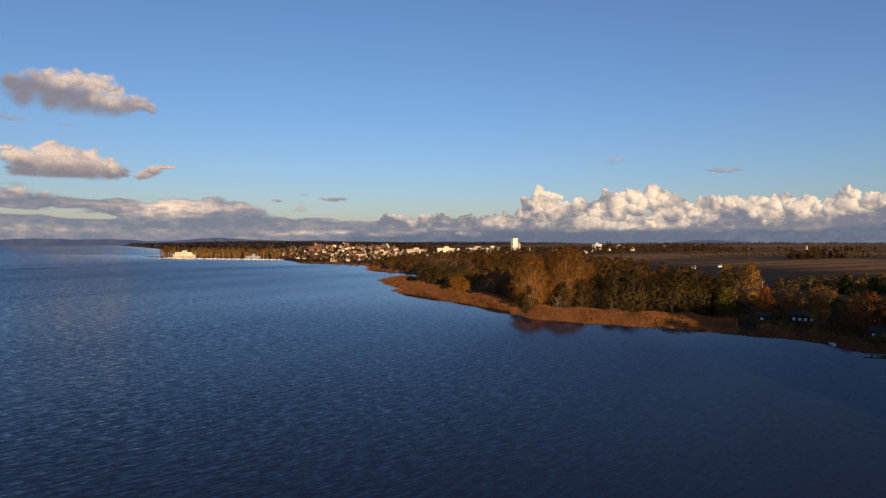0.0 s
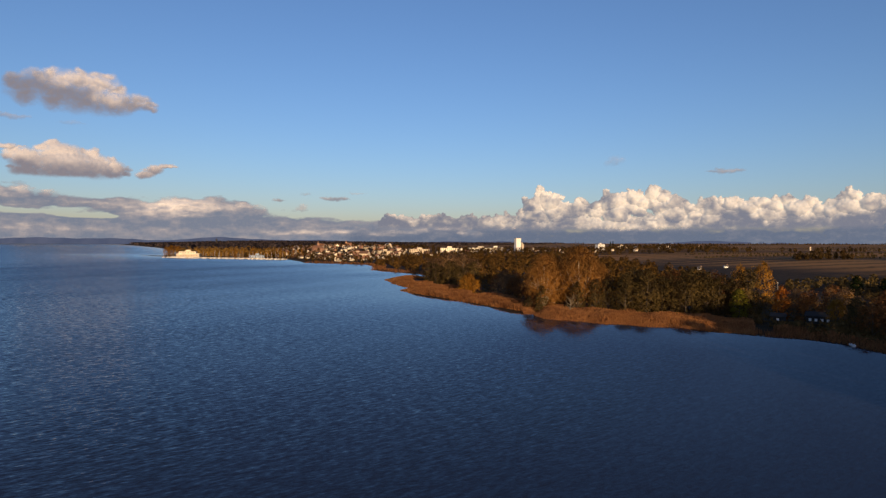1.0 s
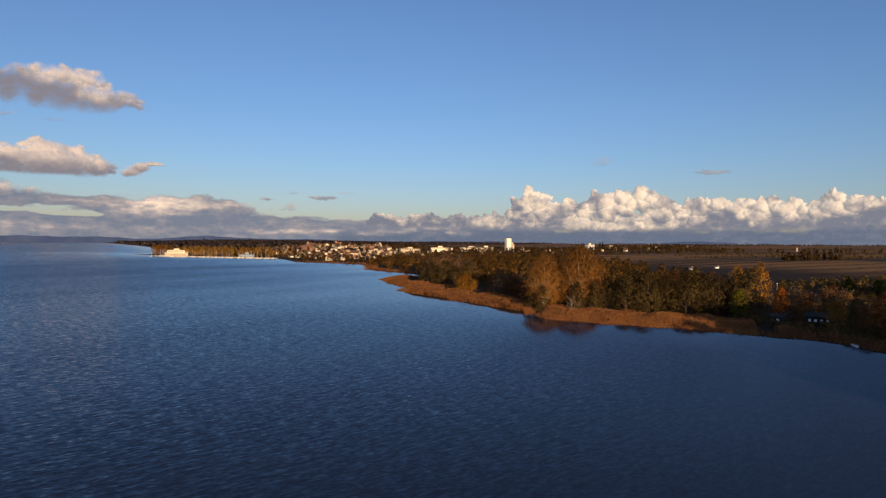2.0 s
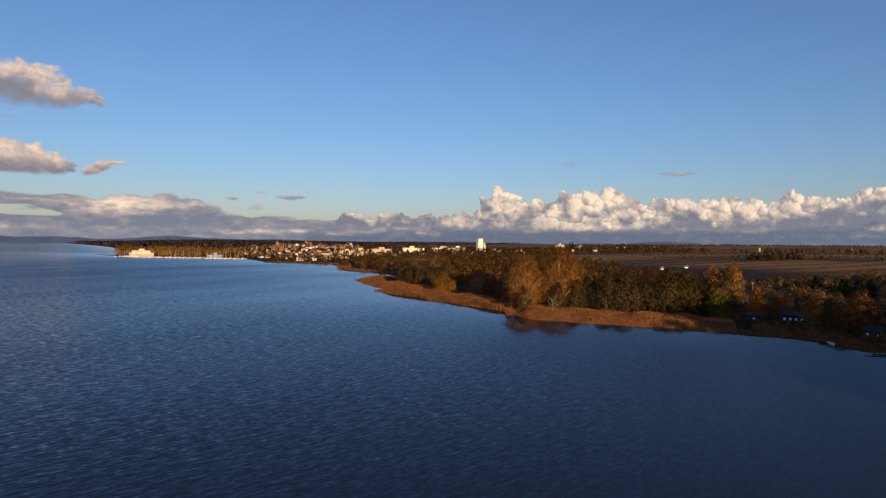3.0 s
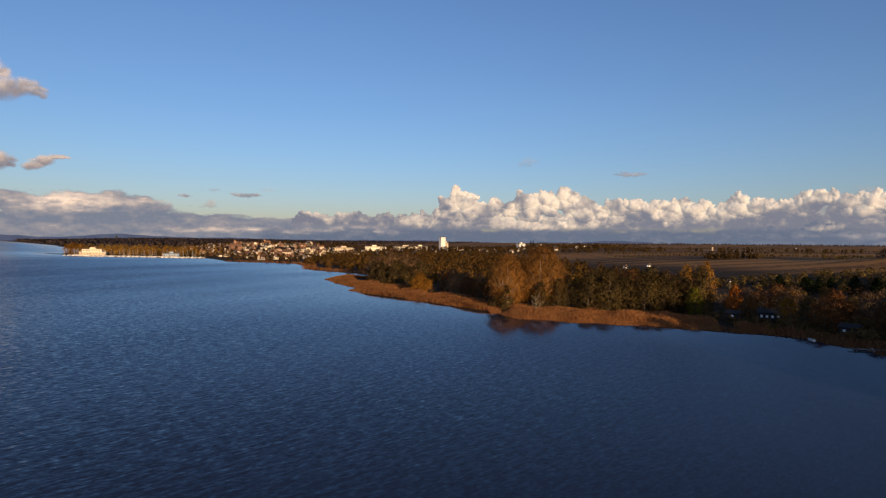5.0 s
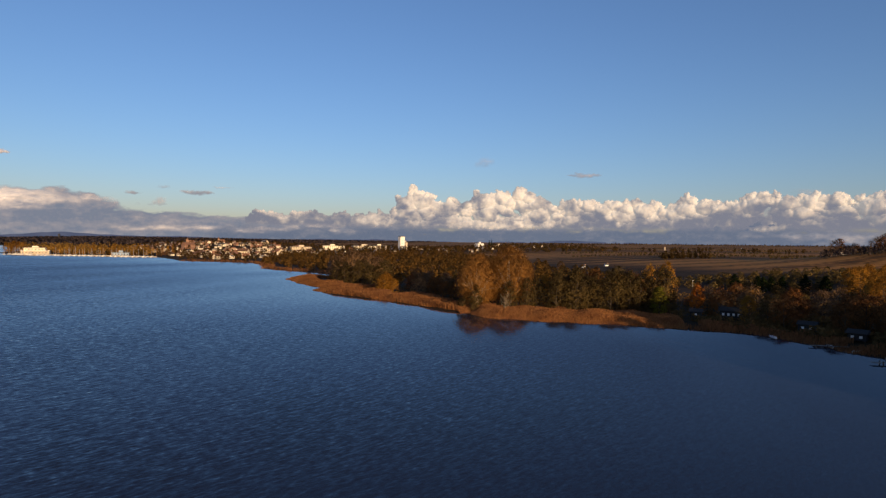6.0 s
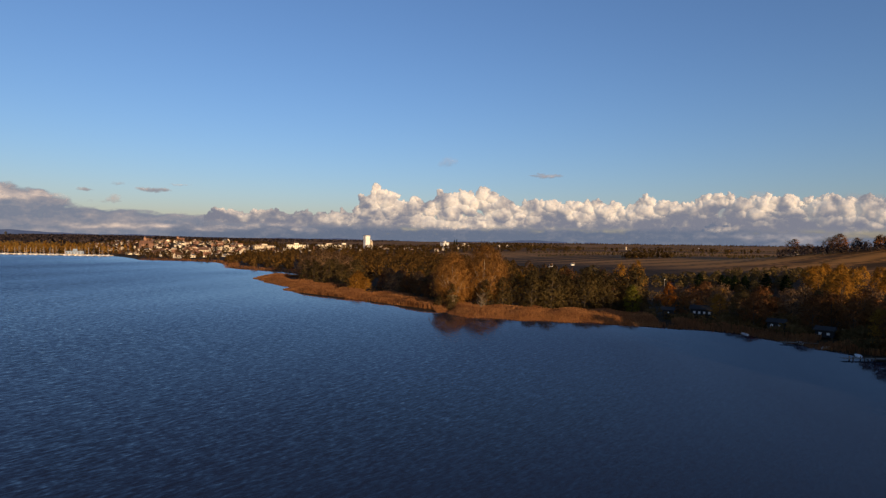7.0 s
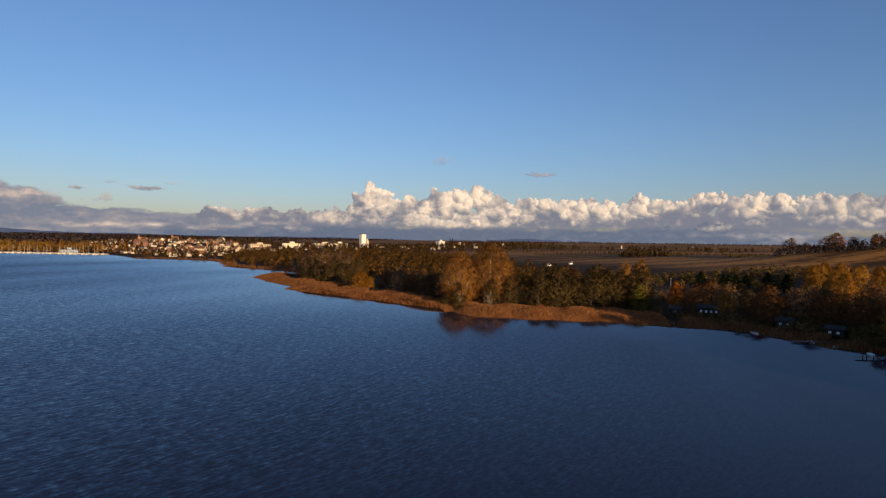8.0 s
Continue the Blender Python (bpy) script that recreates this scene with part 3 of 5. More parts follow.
# ---- far woods ----
def far_trees(name, places, tall, quads, leaf, mat, label, seed, girth=(0.28, 0.45)):
    rng = np.random.default_rng(seed)
    p = np.array(places, float)
    z = land(p[:, 0], p[:, 1])
    n = len(p)
    h = rng.uniform(tall[0], tall[1], n)
    w = h * rng.uniform(*girth, n)
    u = rng.uniform(0, 1, (n, quads))
    a = rng.uniform(0, 2 * math.pi, (n, quads))
    prof = np.sin(math.pi * np.clip(u, 0.05, 1) ** 0.8) ** 0.6
    r = w[:, None] * prof * np.sqrt(rng.uniform(0.2, 1, (n, quads)))
    c = np.stack([p[:, :1] + r * np.cos(a), p[:, 1:] + r * np.sin(a), z[:, None] + h[:, None] * (0.08 + 0.92 * u)], -1)
    out = np.stack([r / w[:, None] * np.cos(a), r / w[:, None] * np.sin(a), 1.5 * (u - 0.35)], -1).reshape(-1, 3) + rng.normal(size=(n * quads, 3)) * 0.3
    q = leaf_quads(rng, c.reshape(-1, 3), leaf)
    tagged(new(name, foliage_mesh(name, q, out, mat)), label, "woods", kind="stuff")


far_trees("mid_woods", fill(700, [(-8, 440), (30, 340), (100, 270), (150, 340), (190, 620), (160, 900), (-60, 880), (-80, 640), (-40, 520)], 7.5, 5, 500, 31),
          (5.5, 10), 120, 0.62, FAR_LEAF, "mixed brown and golden autumn woods behind the shore", 31)
far_trees("town_trees", fill(1150, [(-90, 660), (-60, 900), (450, 900), (520, 1250), (-330, 1420), (-420, 1050), (-290, 880), (-180, 760)], 9, 6, 900, 32),
          (5.0, 9.5), 50, 0.75, FAR_LEAF, "autumn garden trees between the houses of the town", 32)
far_trees("plateau_trees", fill(110, [(30, 960), (180, 985), (340, 1060), (330, 1095), (170, 1012), (30, 990)], 5, 6, 1200, 40), (7, 11), 60, 0.7, FAR_LEAF, "brown autumn trees in front of the blocks on the plateau", 40)
far_trees("marina_trees", fill(160, [(-280, 885), (-350, 905), (-440, 965), (-470, 1010), (-430, 1100), (-280, 1000), (-230, 880)], 7, 10, 200, 33),
          (9, 16), 70, 0.7, POPLAR_LEAF, "row of golden poplars behind the marina", 33)
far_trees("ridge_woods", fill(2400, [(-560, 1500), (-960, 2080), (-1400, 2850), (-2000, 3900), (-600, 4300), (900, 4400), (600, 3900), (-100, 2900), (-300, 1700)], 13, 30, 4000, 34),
          (11.0, 12.0), 36, 3.4, HAZED_LEAF, "dark wooded ridge above the far end of the lake", 34, (1.5, 2.2))
far_trees("field_hedges", fill(130, [(330, 900), (900, 800), (1500, 900), (1500, 960), (900, 900), (340, 1000)], 7, 10, 3000, 35)
          + fill(22, [(330, 575), (372, 560), (376, 580), (340, 598)], 6, 10, 3000, 36)
          + fill(500, [(900, 2600), (3200, 1900), (3300, 2100), (950, 2800)], 12, 10, 4000, 37),
          (4, 8), 60, 0.9, FAR_LEAF, "autumn hedgerows and copses between the fields", 35)


# the dark alder leaf colour here stands for the shade on this slope
far_trees("slope_woods", fill(110, [(165, 300), (205, 270), (300, 285), (340, 340), (290, 368), (190, 345)], 7.5, 30, 600, 39),
          (3.0, 4.6), 90, 0.5, LEAF["alder"], "dark scrub on the slope below the fields", 39, (0.6, 0.95))


def hedge_line(x0, x1, y0, lean, step, seed):
    """Places along one field boundary, with gaps."""
    rng = np.random.default_rng(seed)
    x = np.arange(x0, x1, step)
    x = x[np.sin(x * 0.013 + seed) + 0.6 * np.sin(x * 0.037 + 2 * seed) > -0.75]
    return [(a + rng.uniform(-2, 2), y0 - lean * (a - x0) + rng.uniform(-2, 2)) for a in x]


far_trees("low_hedges", sum((hedge_line(x0, x1, y0, lean, step, k) for k, (x0, x1, y0, lean, step) in enumerate(
    ((300, 560, 640, 0.28, 2.2), (290, 900, 730, 0.26, 2.5), (330, 1100, 840, 0.24, 3.0), (400, 1400, 1090, 0.25, 3.5), (420, 1700, 1330, 0.24, 4.5), (460, 2200, 1700, 0.24, 6.0)))), []),
    (1.2, 2.4), 14, 0.9, LEAF["alder"], "low dark hedges along the field boundaries", 38)


# unseen woods beside and behind the camera, added to shade the right shore
far_trees("shore_woods", fill(400, [(88, 60), (80, -60), (72, -240), (240, -240), (330, 60), (200, 84)], 6.0, 3, 220, 24), (15, 20), 130, 0.8, FAR_LEAF, "unseen autumn woods added for their shadow on the shore", 24)


def undergrowth(name, places, label, seed, tall=1.2):
    """Low brushwood under the trees."""
    rng = np.random.default_rng(seed)
    p = np.array(places)
    for hx, hy in ((109, 184), (106, 181), (99, 189), (109, 137), (106, 135), (110, 154), (107, 152)):
        p = p[np.hypot(p[:, 0] - hx, p[:, 1] - hy) > 4.2]
    z = land(p[:, 0], p[:, 1])
    c = np.stack([p[:, 0], p[:, 1], z + rng.uniform(0, 1, len(p)) ** 1.5 * (tall + 0.8 * tall * np.sin(p[:, 0] * 0.2) * np.sin(p[:, 1] * 0.23))], -1)
    tagged(new(name, quads_mesh(name, leaf_quads(rng, c, 0.42), BRUSH)), label, "undergrowth", kind="stuff")


far_trees("hill_woods", fill(260, [(375, 425), (392, 440), (500, 330), (560, 270), (540, 250), (470, 315)], 4.5, 60, 900, 38), (4, 8), 80, 0.5, HAZED_LEAF, "dark brown woods on the slope of the hill", 38)


# ---- reeds ----
def reed_bed(name, places, label, seed):
    rng = np.random.default_rng(seed)
    p = np.array(places)
    z = np.maximum(land(p[:, 0], p[:, 1]), -0.3)
    n = len(p)
    h = rng.uniform(1.5, 2.2, n) * (0.9 + 0.15 * np.sin(p[:, 0] * 0.4 + 1.2 * np.sin(p[:, 1] * 0.3)))
    h = h * (0.3 + 0.7 * smooth(shore_distance(p[:, 0], p[:, 1]) + rng.uniform(-0.8, 0.8, n), -0.6, 5.0))
    a = rng.uniform(0, math.pi, n)
    w = rng.uniform(0.04, 0.10, n)
    lean = rng.normal(size=(n, 2)) * 0.16
    base = np.stack([p[:, 0], p[:, 1], z - 0.1], -1)
    side = np.stack([np.cos(a) * w, np.sin(a) * w, 0 * a], -1)
    top = base + np.stack([lean[:, 0], lean[:, 1], h], -1)
    q = np.stack([base - side * 0.7, base + side * 0.7, top + side, top - side], 1)
    out = np.stack([lean[:, 0] * 2 + 0.3 * np.cos(a * 2), lean[:, 1] * 2 + 0.3 * np.sin(a * 2) - 0.5, 0.6 + 0 * a], -1)
    tagged(new(name, foliage_mesh(name, q, out, REED)), label, "reeds", kind="stuff")


def clear_of_huts(p):
    """Leaves open the strips of bank in front of the huts' windows."""
    keep = np.ones(len(p), bool)
    for hx, hy in ((108, 183), (105, 178), (102, 173), (98, 187)):
        keep &= np.hypot(p[:, 0] - hx, p[:, 1] - hy) > 4.5
    return p[keep]


def scatter(count, poly, d0, d1, seed):
    rng = np.random.default_rng(seed)
    p = np.array(poly, float)
    cand = rng.uniform(p.min(0), p.max(0), (count, 2))
    ins = np.zeros(count, bool)
    for (ax, ay), (bx, by) in zip(p, np.roll(p, -1, 0)):
        cross = (ay > cand[:, 1]) != (by > cand[:, 1])
        ins ^= cross & (cand[:, 0] < ax + (cand[:, 1] - ay) * (bx - ax) / ((by - ay) or 1e-9))
    d = shore_distance(cand[:, 0], cand[:, 1])
    edge = d1 + 3 * np.sin(cand[:, 0] * 0.35) + 2 * np.sin(cand[:, 1] * 0.5 + 1)
    return clear_of_huts(cand[ins & (d > d0) & (d < edge)])


reed_bed("reed_bed", scatter(120000, [(24, 196), (80, 165), (92, 190), (84, 214), (24, 224)], -0.6, 25, 41), "rust-orange reed bed on the near point", 41)
reed_bed("reed_bed", scatter(150000, [(-32, 318), (6, 255), (32, 205), (40, 225), (20, 330), (-20, 345)], -0.6, 22, 42), "rust-orange reed bed along the shore", 42)
reed_bed("reed_bed", scatter(70000, [(-46, 400), (-30, 340), (0, 340), (0, 435), (-46, 435)], -0.6, 15, 43), "brown reed tongue before a small inlet", 43)
undergrowth("undergrowth", scatter(46000, [(20, 215), (104, 180), (112, 60), (200, 60), (260, 250), (180, 320), (60, 320), (5, 330), (-25, 360), (-5, 440), (40, 440), (10, 280)], 20, 130, 45), "dark brown brushwood under the shore trees", 45)
undergrowth("undergrowth", scatter(45000, [(92, 200), (104, 60), (130, 60), (130, 200)], 4, 26, 46), "dark brushwood on the shaded bank", 46, 2.4)
reed_bed("reed_bed", scatter(60000, [(-100, 480), (-5, 425), (0, 480), (-40, 640), (-80, 700), (-200, 730), (-120, 680)], -0.6, 13, 47), "brown reeds round the far inlet", 47)
reed_bed("reed_bed", scatter(50000, [(70, 180), (112, 100), (120, 120), (104, 190), (80, 200)], -0.4, 8, 44), "dim brown reeds along the shaded shore", 44)


# ---- town ----
def gable_house(wide, deep, tall, rise, wall_mat, roof_mat):
    """A house on an Empty: wall, roof, chimney and its windows and door."""
    ob = new("house")
    bm = bmesh.new()
    box(bm, -wide / 2, -deep / 2, -2.0, wide / 2, deep / 2, tall)
    g = [bm.verts.new(v) for v in ((-wide / 2, -deep / 2, tall), (-wide / 2, deep / 2, tall), (-wide / 2, 0, tall + rise),
                                   (wide / 2, -deep / 2, tall), (wide / 2, deep / 2, tall), (wide / 2, 0, tall + rise))]
    bm.faces.new((g[1], g[0], g[2])), bm.faces.new((g[3], g[4], g[5]))
    part("wall", bm, wall_mat, ob)
    bm = bmesh.new()
    o, k = 0.5, rise / (deep / 2)
    for s in (-1, 1):
        v = [bm.verts.new(c) for c in ((-wide / 2 - o, 0, tall + rise + 0.05), (wide / 2 + o, 0, tall + rise + 0.05),
                                       (wide / 2 + o, s * (deep / 2 + o), tall - o * k + 0.05), (-wide / 2 - o, s * (deep / 2 + o), tall - o * k + 0.05))]
        w = [bm.verts.new(c.co + Vector((0, 0, 0.25))) for c in v]
        for f in ((0, 1, 2, 3), (7, 6, 5, 4), (0, 4, 5, 1), (1, 5, 6, 2), (2, 6, 7, 3), (3, 7, 4, 0)):
            bm.faces.new([(v + w)[i] for i in f])
    bmesh.ops.recalc_face_normals(bm, faces=bm.faces)
    part("roof", bm, roof_mat, ob)
    part("chimney", boxes((wide * 0.2, -0.8, tall + rise * 0.5, wide * 0.2 + 0.8, 0.1, tall + rise + 1.0)), BRICK, ob)
    n = max(2, int(wide // 3))
    for s in (-1, 1):
        for i in range(n):
            x = (i + 0.5) / n * wide - wide / 2
            for z in ([1.0, 3.7] if tall > 5 else [1.0]):
                y = s * deep / 2
                part("window", boxes((x - 0.6, min(y, y + s * 0.04), z, x + 0.6, max(y, y + s * 0.04), z + 1.3)), GLASS, ob)
    return ob


houses = [gable_house(11, 9, 4.2, 3.2, PLASTER, ROOF), gable_house(14, 10, 7.0, 3.4, PLASTER, ROOF), gable_house(10, 9, 6.4, 3.0, PLASTER, GREY_ROOF),
          gable_house(18, 10, 5.8, 4.2, BRICK, ROOF), gable_house(9, 8, 3.0, 3.6, PLASTER, GREY_ROOF)]
for h, text in zip(houses, ("low plastered house with a red tiled gable roof", "two-storey plastered house with a red tiled roof", "plastered house with a grey roof",
                            "long red brick house with a tiled roof", "small white house with a grey roof")):
    tagged(h, text, "house", "town houses")
spots = fill(330, [(-140, 770), (-90, 820), (-60, 1000), (-120, 1380), (-330, 1400), (-350, 1180), (-240, 960), (-200, 800)], 10.5, 45, 900, 51)
spots += fill(60, [(-60, 900), (60, 940), (420, 1020), (430, 1180), (-80, 1180)], 20, 14, 1200, 52)
rng_h = np.random.default_rng(53)
for i, (x, y) in enumerate(spots):
    m = Matrix.Translation((x, y, float(land(x, y)))) @ Matrix.Rotation(rng_h.uniform(-0.9, 0.9) + (1.57 if rng_h.uniform() < 0.35 else 0), 4, "Z")
    if i < len(houses):
        houses[i].matrix_basis = m
    else:
        copy_thing(houses[int(rng_h.integers(len(houses)))], m @ Matrix.Diagonal((*([rng_h.uniform(0.36, 0.62)] * 3), 1)))


def block(name, wide, deep, tall, floors, cols, wall_mat, label, x, y, turn, lift=True, pane_share=0.4):
    """A flat-roofed block with its windows, each a part."""
    ob = new(name)
    bm = boxes((-wide / 2, -deep / 2, -3, wide / 2, deep / 2, tall))
    part("wall", bm, wall_mat, ob)
    part("roof", boxes((-wide / 2 - 0.2, -deep / 2 - 0.2, tall, wide / 2 + 0.2, deep / 2 + 0.2, tall + 0.6)), GREY_ROOF, ob)
    if lift:
        part("lift_house", boxes((-wide * 0.1, -deep * 0.2, tall + 0.6, wide * 0.15, deep * 0.2, tall + 2.8)), wall_mat, ob)
    fh = tall / floors
    pane = None
    for f in range(floors):
        for c in range(cols):
            x0 = (c + 0.5) / cols * wide - wide / 2
            if pane is None:
                pane = part("window", boxes((-wide / cols * pane_share / 2, -0.05, 0, wide / cols * pane_share / 2, 0.04, fh * pane_share)), GLASS, ob)
                w = pane
            else:
                w = child("window", pane.data, ob)
            w.location = (x0, -deep / 2, f * fh + fh * 0.3)
    ob.matrix_basis = Matrix.Translation((x, y, float(land(x, y)))) @ Matrix.Rotation(radians(turn), 4, "Z")
    return tagged(ob, label, "building")


block("tower_block", 8.5, 8, 23, 9, 3, WHITE, "tall cream-coloured tower block above the town", 120.5, 1030, 20, lift=False, pane_share=0.22)
block("tower_annex", 4, 6, 13, 7, 2, PLASTER, "lower cream-coloured block beside the tower", 128.5, 1037, 28)
block("apartment_block", 14, 11, 11, 4, 5, WHITE, "white apartment block on the plateau", 288, 1141, 20)
for i, (x, y, w, t) in enumerate([(-45, 1010, 34, 8), (5, 1035, 30, 5), (58, 1040, 40, 12), (85, 1060, 26, 10), (345, 1200, 22, 15), (-100, 990, 26, 10)]):
    block("apartment_block", w, 11, 6.6, 2, 9, PLASTER, "long pale apartment block at the edge of town", x, y, t)


def clubhouse(x, y, turn):
    """Two stepped storeys under flat roofs, with bands of windows and a terrace rail."""
    ob = new("clubhouse")
    part("lower_storey", boxes((-16, -6, -3, 16, 6, 4.6)), PLASTER, ob)
    part("upper_storey", boxes((-13, -4.5, 4.9, 11, 5.5, 8.6)), PLASTER, ob)
    part("lower_roof", boxes((-16.4, -6.4, 4.6, 16.4, 6.4, 4.9)), WHITE, ob)
    part("upper_roof", boxes((-13.4, -5.0, 8.6, 11.4, 5.9, 8.9)), GREY_ROOF, ob)
    part("lantern", boxes((-4, -2, 8.9, 3, 2, 10.9)), PLASTER, ob)
    for i in range(8):
        part("window", boxes((-14.2 + i * 3.7, -6.05, 1.6, -13.0 + i * 3.7, -5.98, 2.7)), GLASS, ob)
    for i in range(6):
        part("window", boxes((-11.6 + i * 3.8, -4.55, 6.2, -10.4 + i * 3.8, -4.48, 7.2)), GLASS, ob)
    rail = part("terrace_rail", boxes((-16, -6.2, 5.7, 16, -6.12, 5.78)), METAL, ob)
    for i in range(9):
        part("rail_post", boxes((-15.9 + i * 3.97, -6.2, 4.9, -15.82 + i * 3.97, -6.12, 5.7)), METAL, rail)
    ob.matrix_basis = Matrix.Translation((x, y, float(land(x, y)))) @ Matrix.Rotation(radians(turn), 4, "Z")
    tagged(ob, "cream-coloured stepped clubhouse by the marina", "building")


clubhouse(-386, 912, 12)
block("boat_hall", 20, 12, 4.2, 1, 6, BLUE_PAINT, "blue-grey boat hall by the marina", -272, 874, 12)


def church():
    ob = new("church")
    part("tower", boxes((-4, -4, -2, 4, 4, 17)), BRICK, ob)
    bm = bmesh.new()
    bmesh.ops.create_cone(bm, cap_ends=True, segments=4, radius1=5.9, radius2=0.05, depth=7, matrix=Matrix.Translation((0, 0, 20.5)) @ Matrix.Rotation(radians(45), 4, "Z"))
    part("spire", bm, ROOF, ob)
    part("nave", boxes((4, -6, -2, 26, 6, 9)), BRICK, ob)
    bm = bmesh.new()
    v = [bm.verts.new(c) for c in ((4, -6.5, 9), (26, -6.5, 9), (26, 6.5, 9), (4, 6.5, 9), (4, 0, 15), (26, 0, 15))]
    for f in ((0, 1, 5, 4), (2, 3, 4, 5), (1, 2, 5), (3, 0, 4), (3, 2, 1, 0)):
        bm.faces.new([v[i] for i in f])
    part("nave_roof", bm, ROOF, ob)
    return ob


c = church()
c.matrix_basis = Matrix.Translation((-254, 1213, float(land(-254, 1213)))) @ Matrix.Rotation(0.3, 4, "Z") @ Matrix.Diagonal((0.45, 0.45, 0.55, 1))
tagged(c, "red brick church with a square tower", "church")
copy_thing(c, Matrix.Translation((-205, 1255, float(land(-205, 1255)))) @ Matrix.Rotation(0.2, 4, "Z"))



# ---- shore things ----
def bare_tree(x, y, tall):
    rng = np.random.default_rng(77)
    paths = []
    ob = new("dead_tree")
    trunk = [(np.array([0.1 * k, 0.06 * k * k, tall * 0.17 * k]), 0.26 - 0.04 * k) for k in range(6)]
    paths.append(trunk)
    tv, tf = tubes(paths, 6)
    child("trunk", mesh_of("trunk", tv, tf, DEAD_BARK), ob)
    for i in range(11):
        k = 0.25 + 0.65 * i / 11
        p0 = np.array([0.5 * k, 1.5 * k * k, tall * 0.85 * k])
        w = i * 2.4
        p1 = p0 + np.array([math.cos(w), math.sin(w), 0.7]) * tall * 0.17
        p2 = p0 + np.array([math.cos(w) * 1.6, math.sin(w) * 1.6, 1.9]) * tall * 0.17
        limb = [[(p0, 0.13), (p1, 0.08), (p2, 0.03)]]
        for _ in range(3):
            limb.append([(p1, 0.05), (p1 + (rng.normal(size=3) * 0.5 + np.array([0, 0, 0.8])) * tall * 0.1, 0.02)])
        lv, lf = tubes(limb, 5)
        child("branch", mesh_of("branch", lv, lf, DEAD_BARK), ob)
    ob.matrix_basis = Matrix.Translation((x, y, float(land(x, y)) - 0.1))
    tagged(ob, "pale leafless dead tree at the edge of the reeds", "tree")


bare_tree(40.2, 215, 6.8)


def hut(x, y, turn, wide, deep, panes, label):
    """A lakeside hut on posts with a low gable roof, a door and white windows."""
    ob = new("hut")
    part("wall", boxes((-wide / 2, -deep / 2, 0.5, wide / 2, deep / 2, 2.9)), TAR, ob)
    bm = bmesh.new()
    v = [bm.verts.new(c) for c in ((-wide / 2 - 0.4, -deep / 2 - 0.5, 2.85), (wide / 2 + 0.4, -deep / 2 - 0.5, 2.85), (wide / 2 + 0.4, deep / 2 + 0.5, 2.85),
                                   (-wide / 2 - 0.4, deep / 2 + 0.5, 2.85), (-wide / 2 - 0.4, 0, 4.1), (wide / 2 + 0.4, 0, 4.1))]
    for f in ((0, 1, 5, 4), (2, 3, 4, 5), (1, 2, 5), (3, 0, 4), (3, 2, 1, 0)):
        bm.faces.new([v[i] for i in f])
    part("roof", bm, TAR, ob)
    for i in range(panes):
        c = (i + 0.5) / panes * wide * 0.9 - wide * 0.45
        w = part("window", boxes((c - 0.36, -deep / 2 - 0.06, 1.3, c + 0.36, -deep / 2, 2.1)), WHITE, ob, "small white window")
        part("sill", boxes((c - 0.42, -deep / 2 - 0.14, 1.22, c + 0.42, -deep / 2, 1.28)), DARK_WOOD, w)
    for px in (-wide / 2 + 0.3, wide / 2 - 0.3):
        for py in (-deep / 2 + 0.3, deep / 2 - 0.3):
            part("post", boxes((px - 0.12, py - 0.12, -0.8, px + 0.12, py + 0.12, 0.5)), DARK_WOOD, ob)
    ob.matrix_basis = Matrix.Translation((x, y, max(0.2, float(land(x, y))))) @ Matrix.Rotation(radians(turn), 4, "Z") @ Matrix.Diagonal((1, 1, 0.8 if wide < 5 else 1, 1))
    tagged(ob, label, "hut", "lakeside huts")


hut(111, 187, -38, 7.0, 4.5, 4, "dark timber boathouse with white windows")
hut(100.5, 191, -38, 3.6, 3.0, 1, "small dark lakeside hut under the trees")
hut(112, 139, -60, 4.2, 3.2, 2, "dark boathouse by the jetty")
hut(112.5, 156, -55, 4.5, 3.5, 2, "small dark hut on the shaded bank")


def jetty(x, y, turn, long, label):
    ob = new("jetty")
    deck = None
    for i in range(int(long / 0.3)):
        if deck is None:
            deck = part("plank", boxes((-0.7, 0, 0.55, 0.7, 0.26, 0.60)), GREY_WOOD, ob)
            q = deck
        else:
            q = child("plank", deck.data, ob)
        q.location = (0, i * 0.3, 0)
    for i in range(int(long / 2.5) + 1):
        for s in (-0.6, 0.6):
            part("post", boxes((s - 0.09, i * 2.5 - 0.09, -1.5, s + 0.09, i * 2.5 + 0.09, 0.95)), DARK_WOOD, ob)
    ob.matrix_basis = Matrix.Translation((x, y, 0)) @ Matrix.Rotation(radians(turn), 4, "Z")
    tagged(ob, label, "jetty", "jetties")


jetty(103, 133, 66, 9, "weathered timber jetty in front of a boathouse")
jetty(102, 112, 75, 12, "long low timber jetty at the shaded shore")
jetty(102, 160, 55, 7, "short timber jetty below the trees")


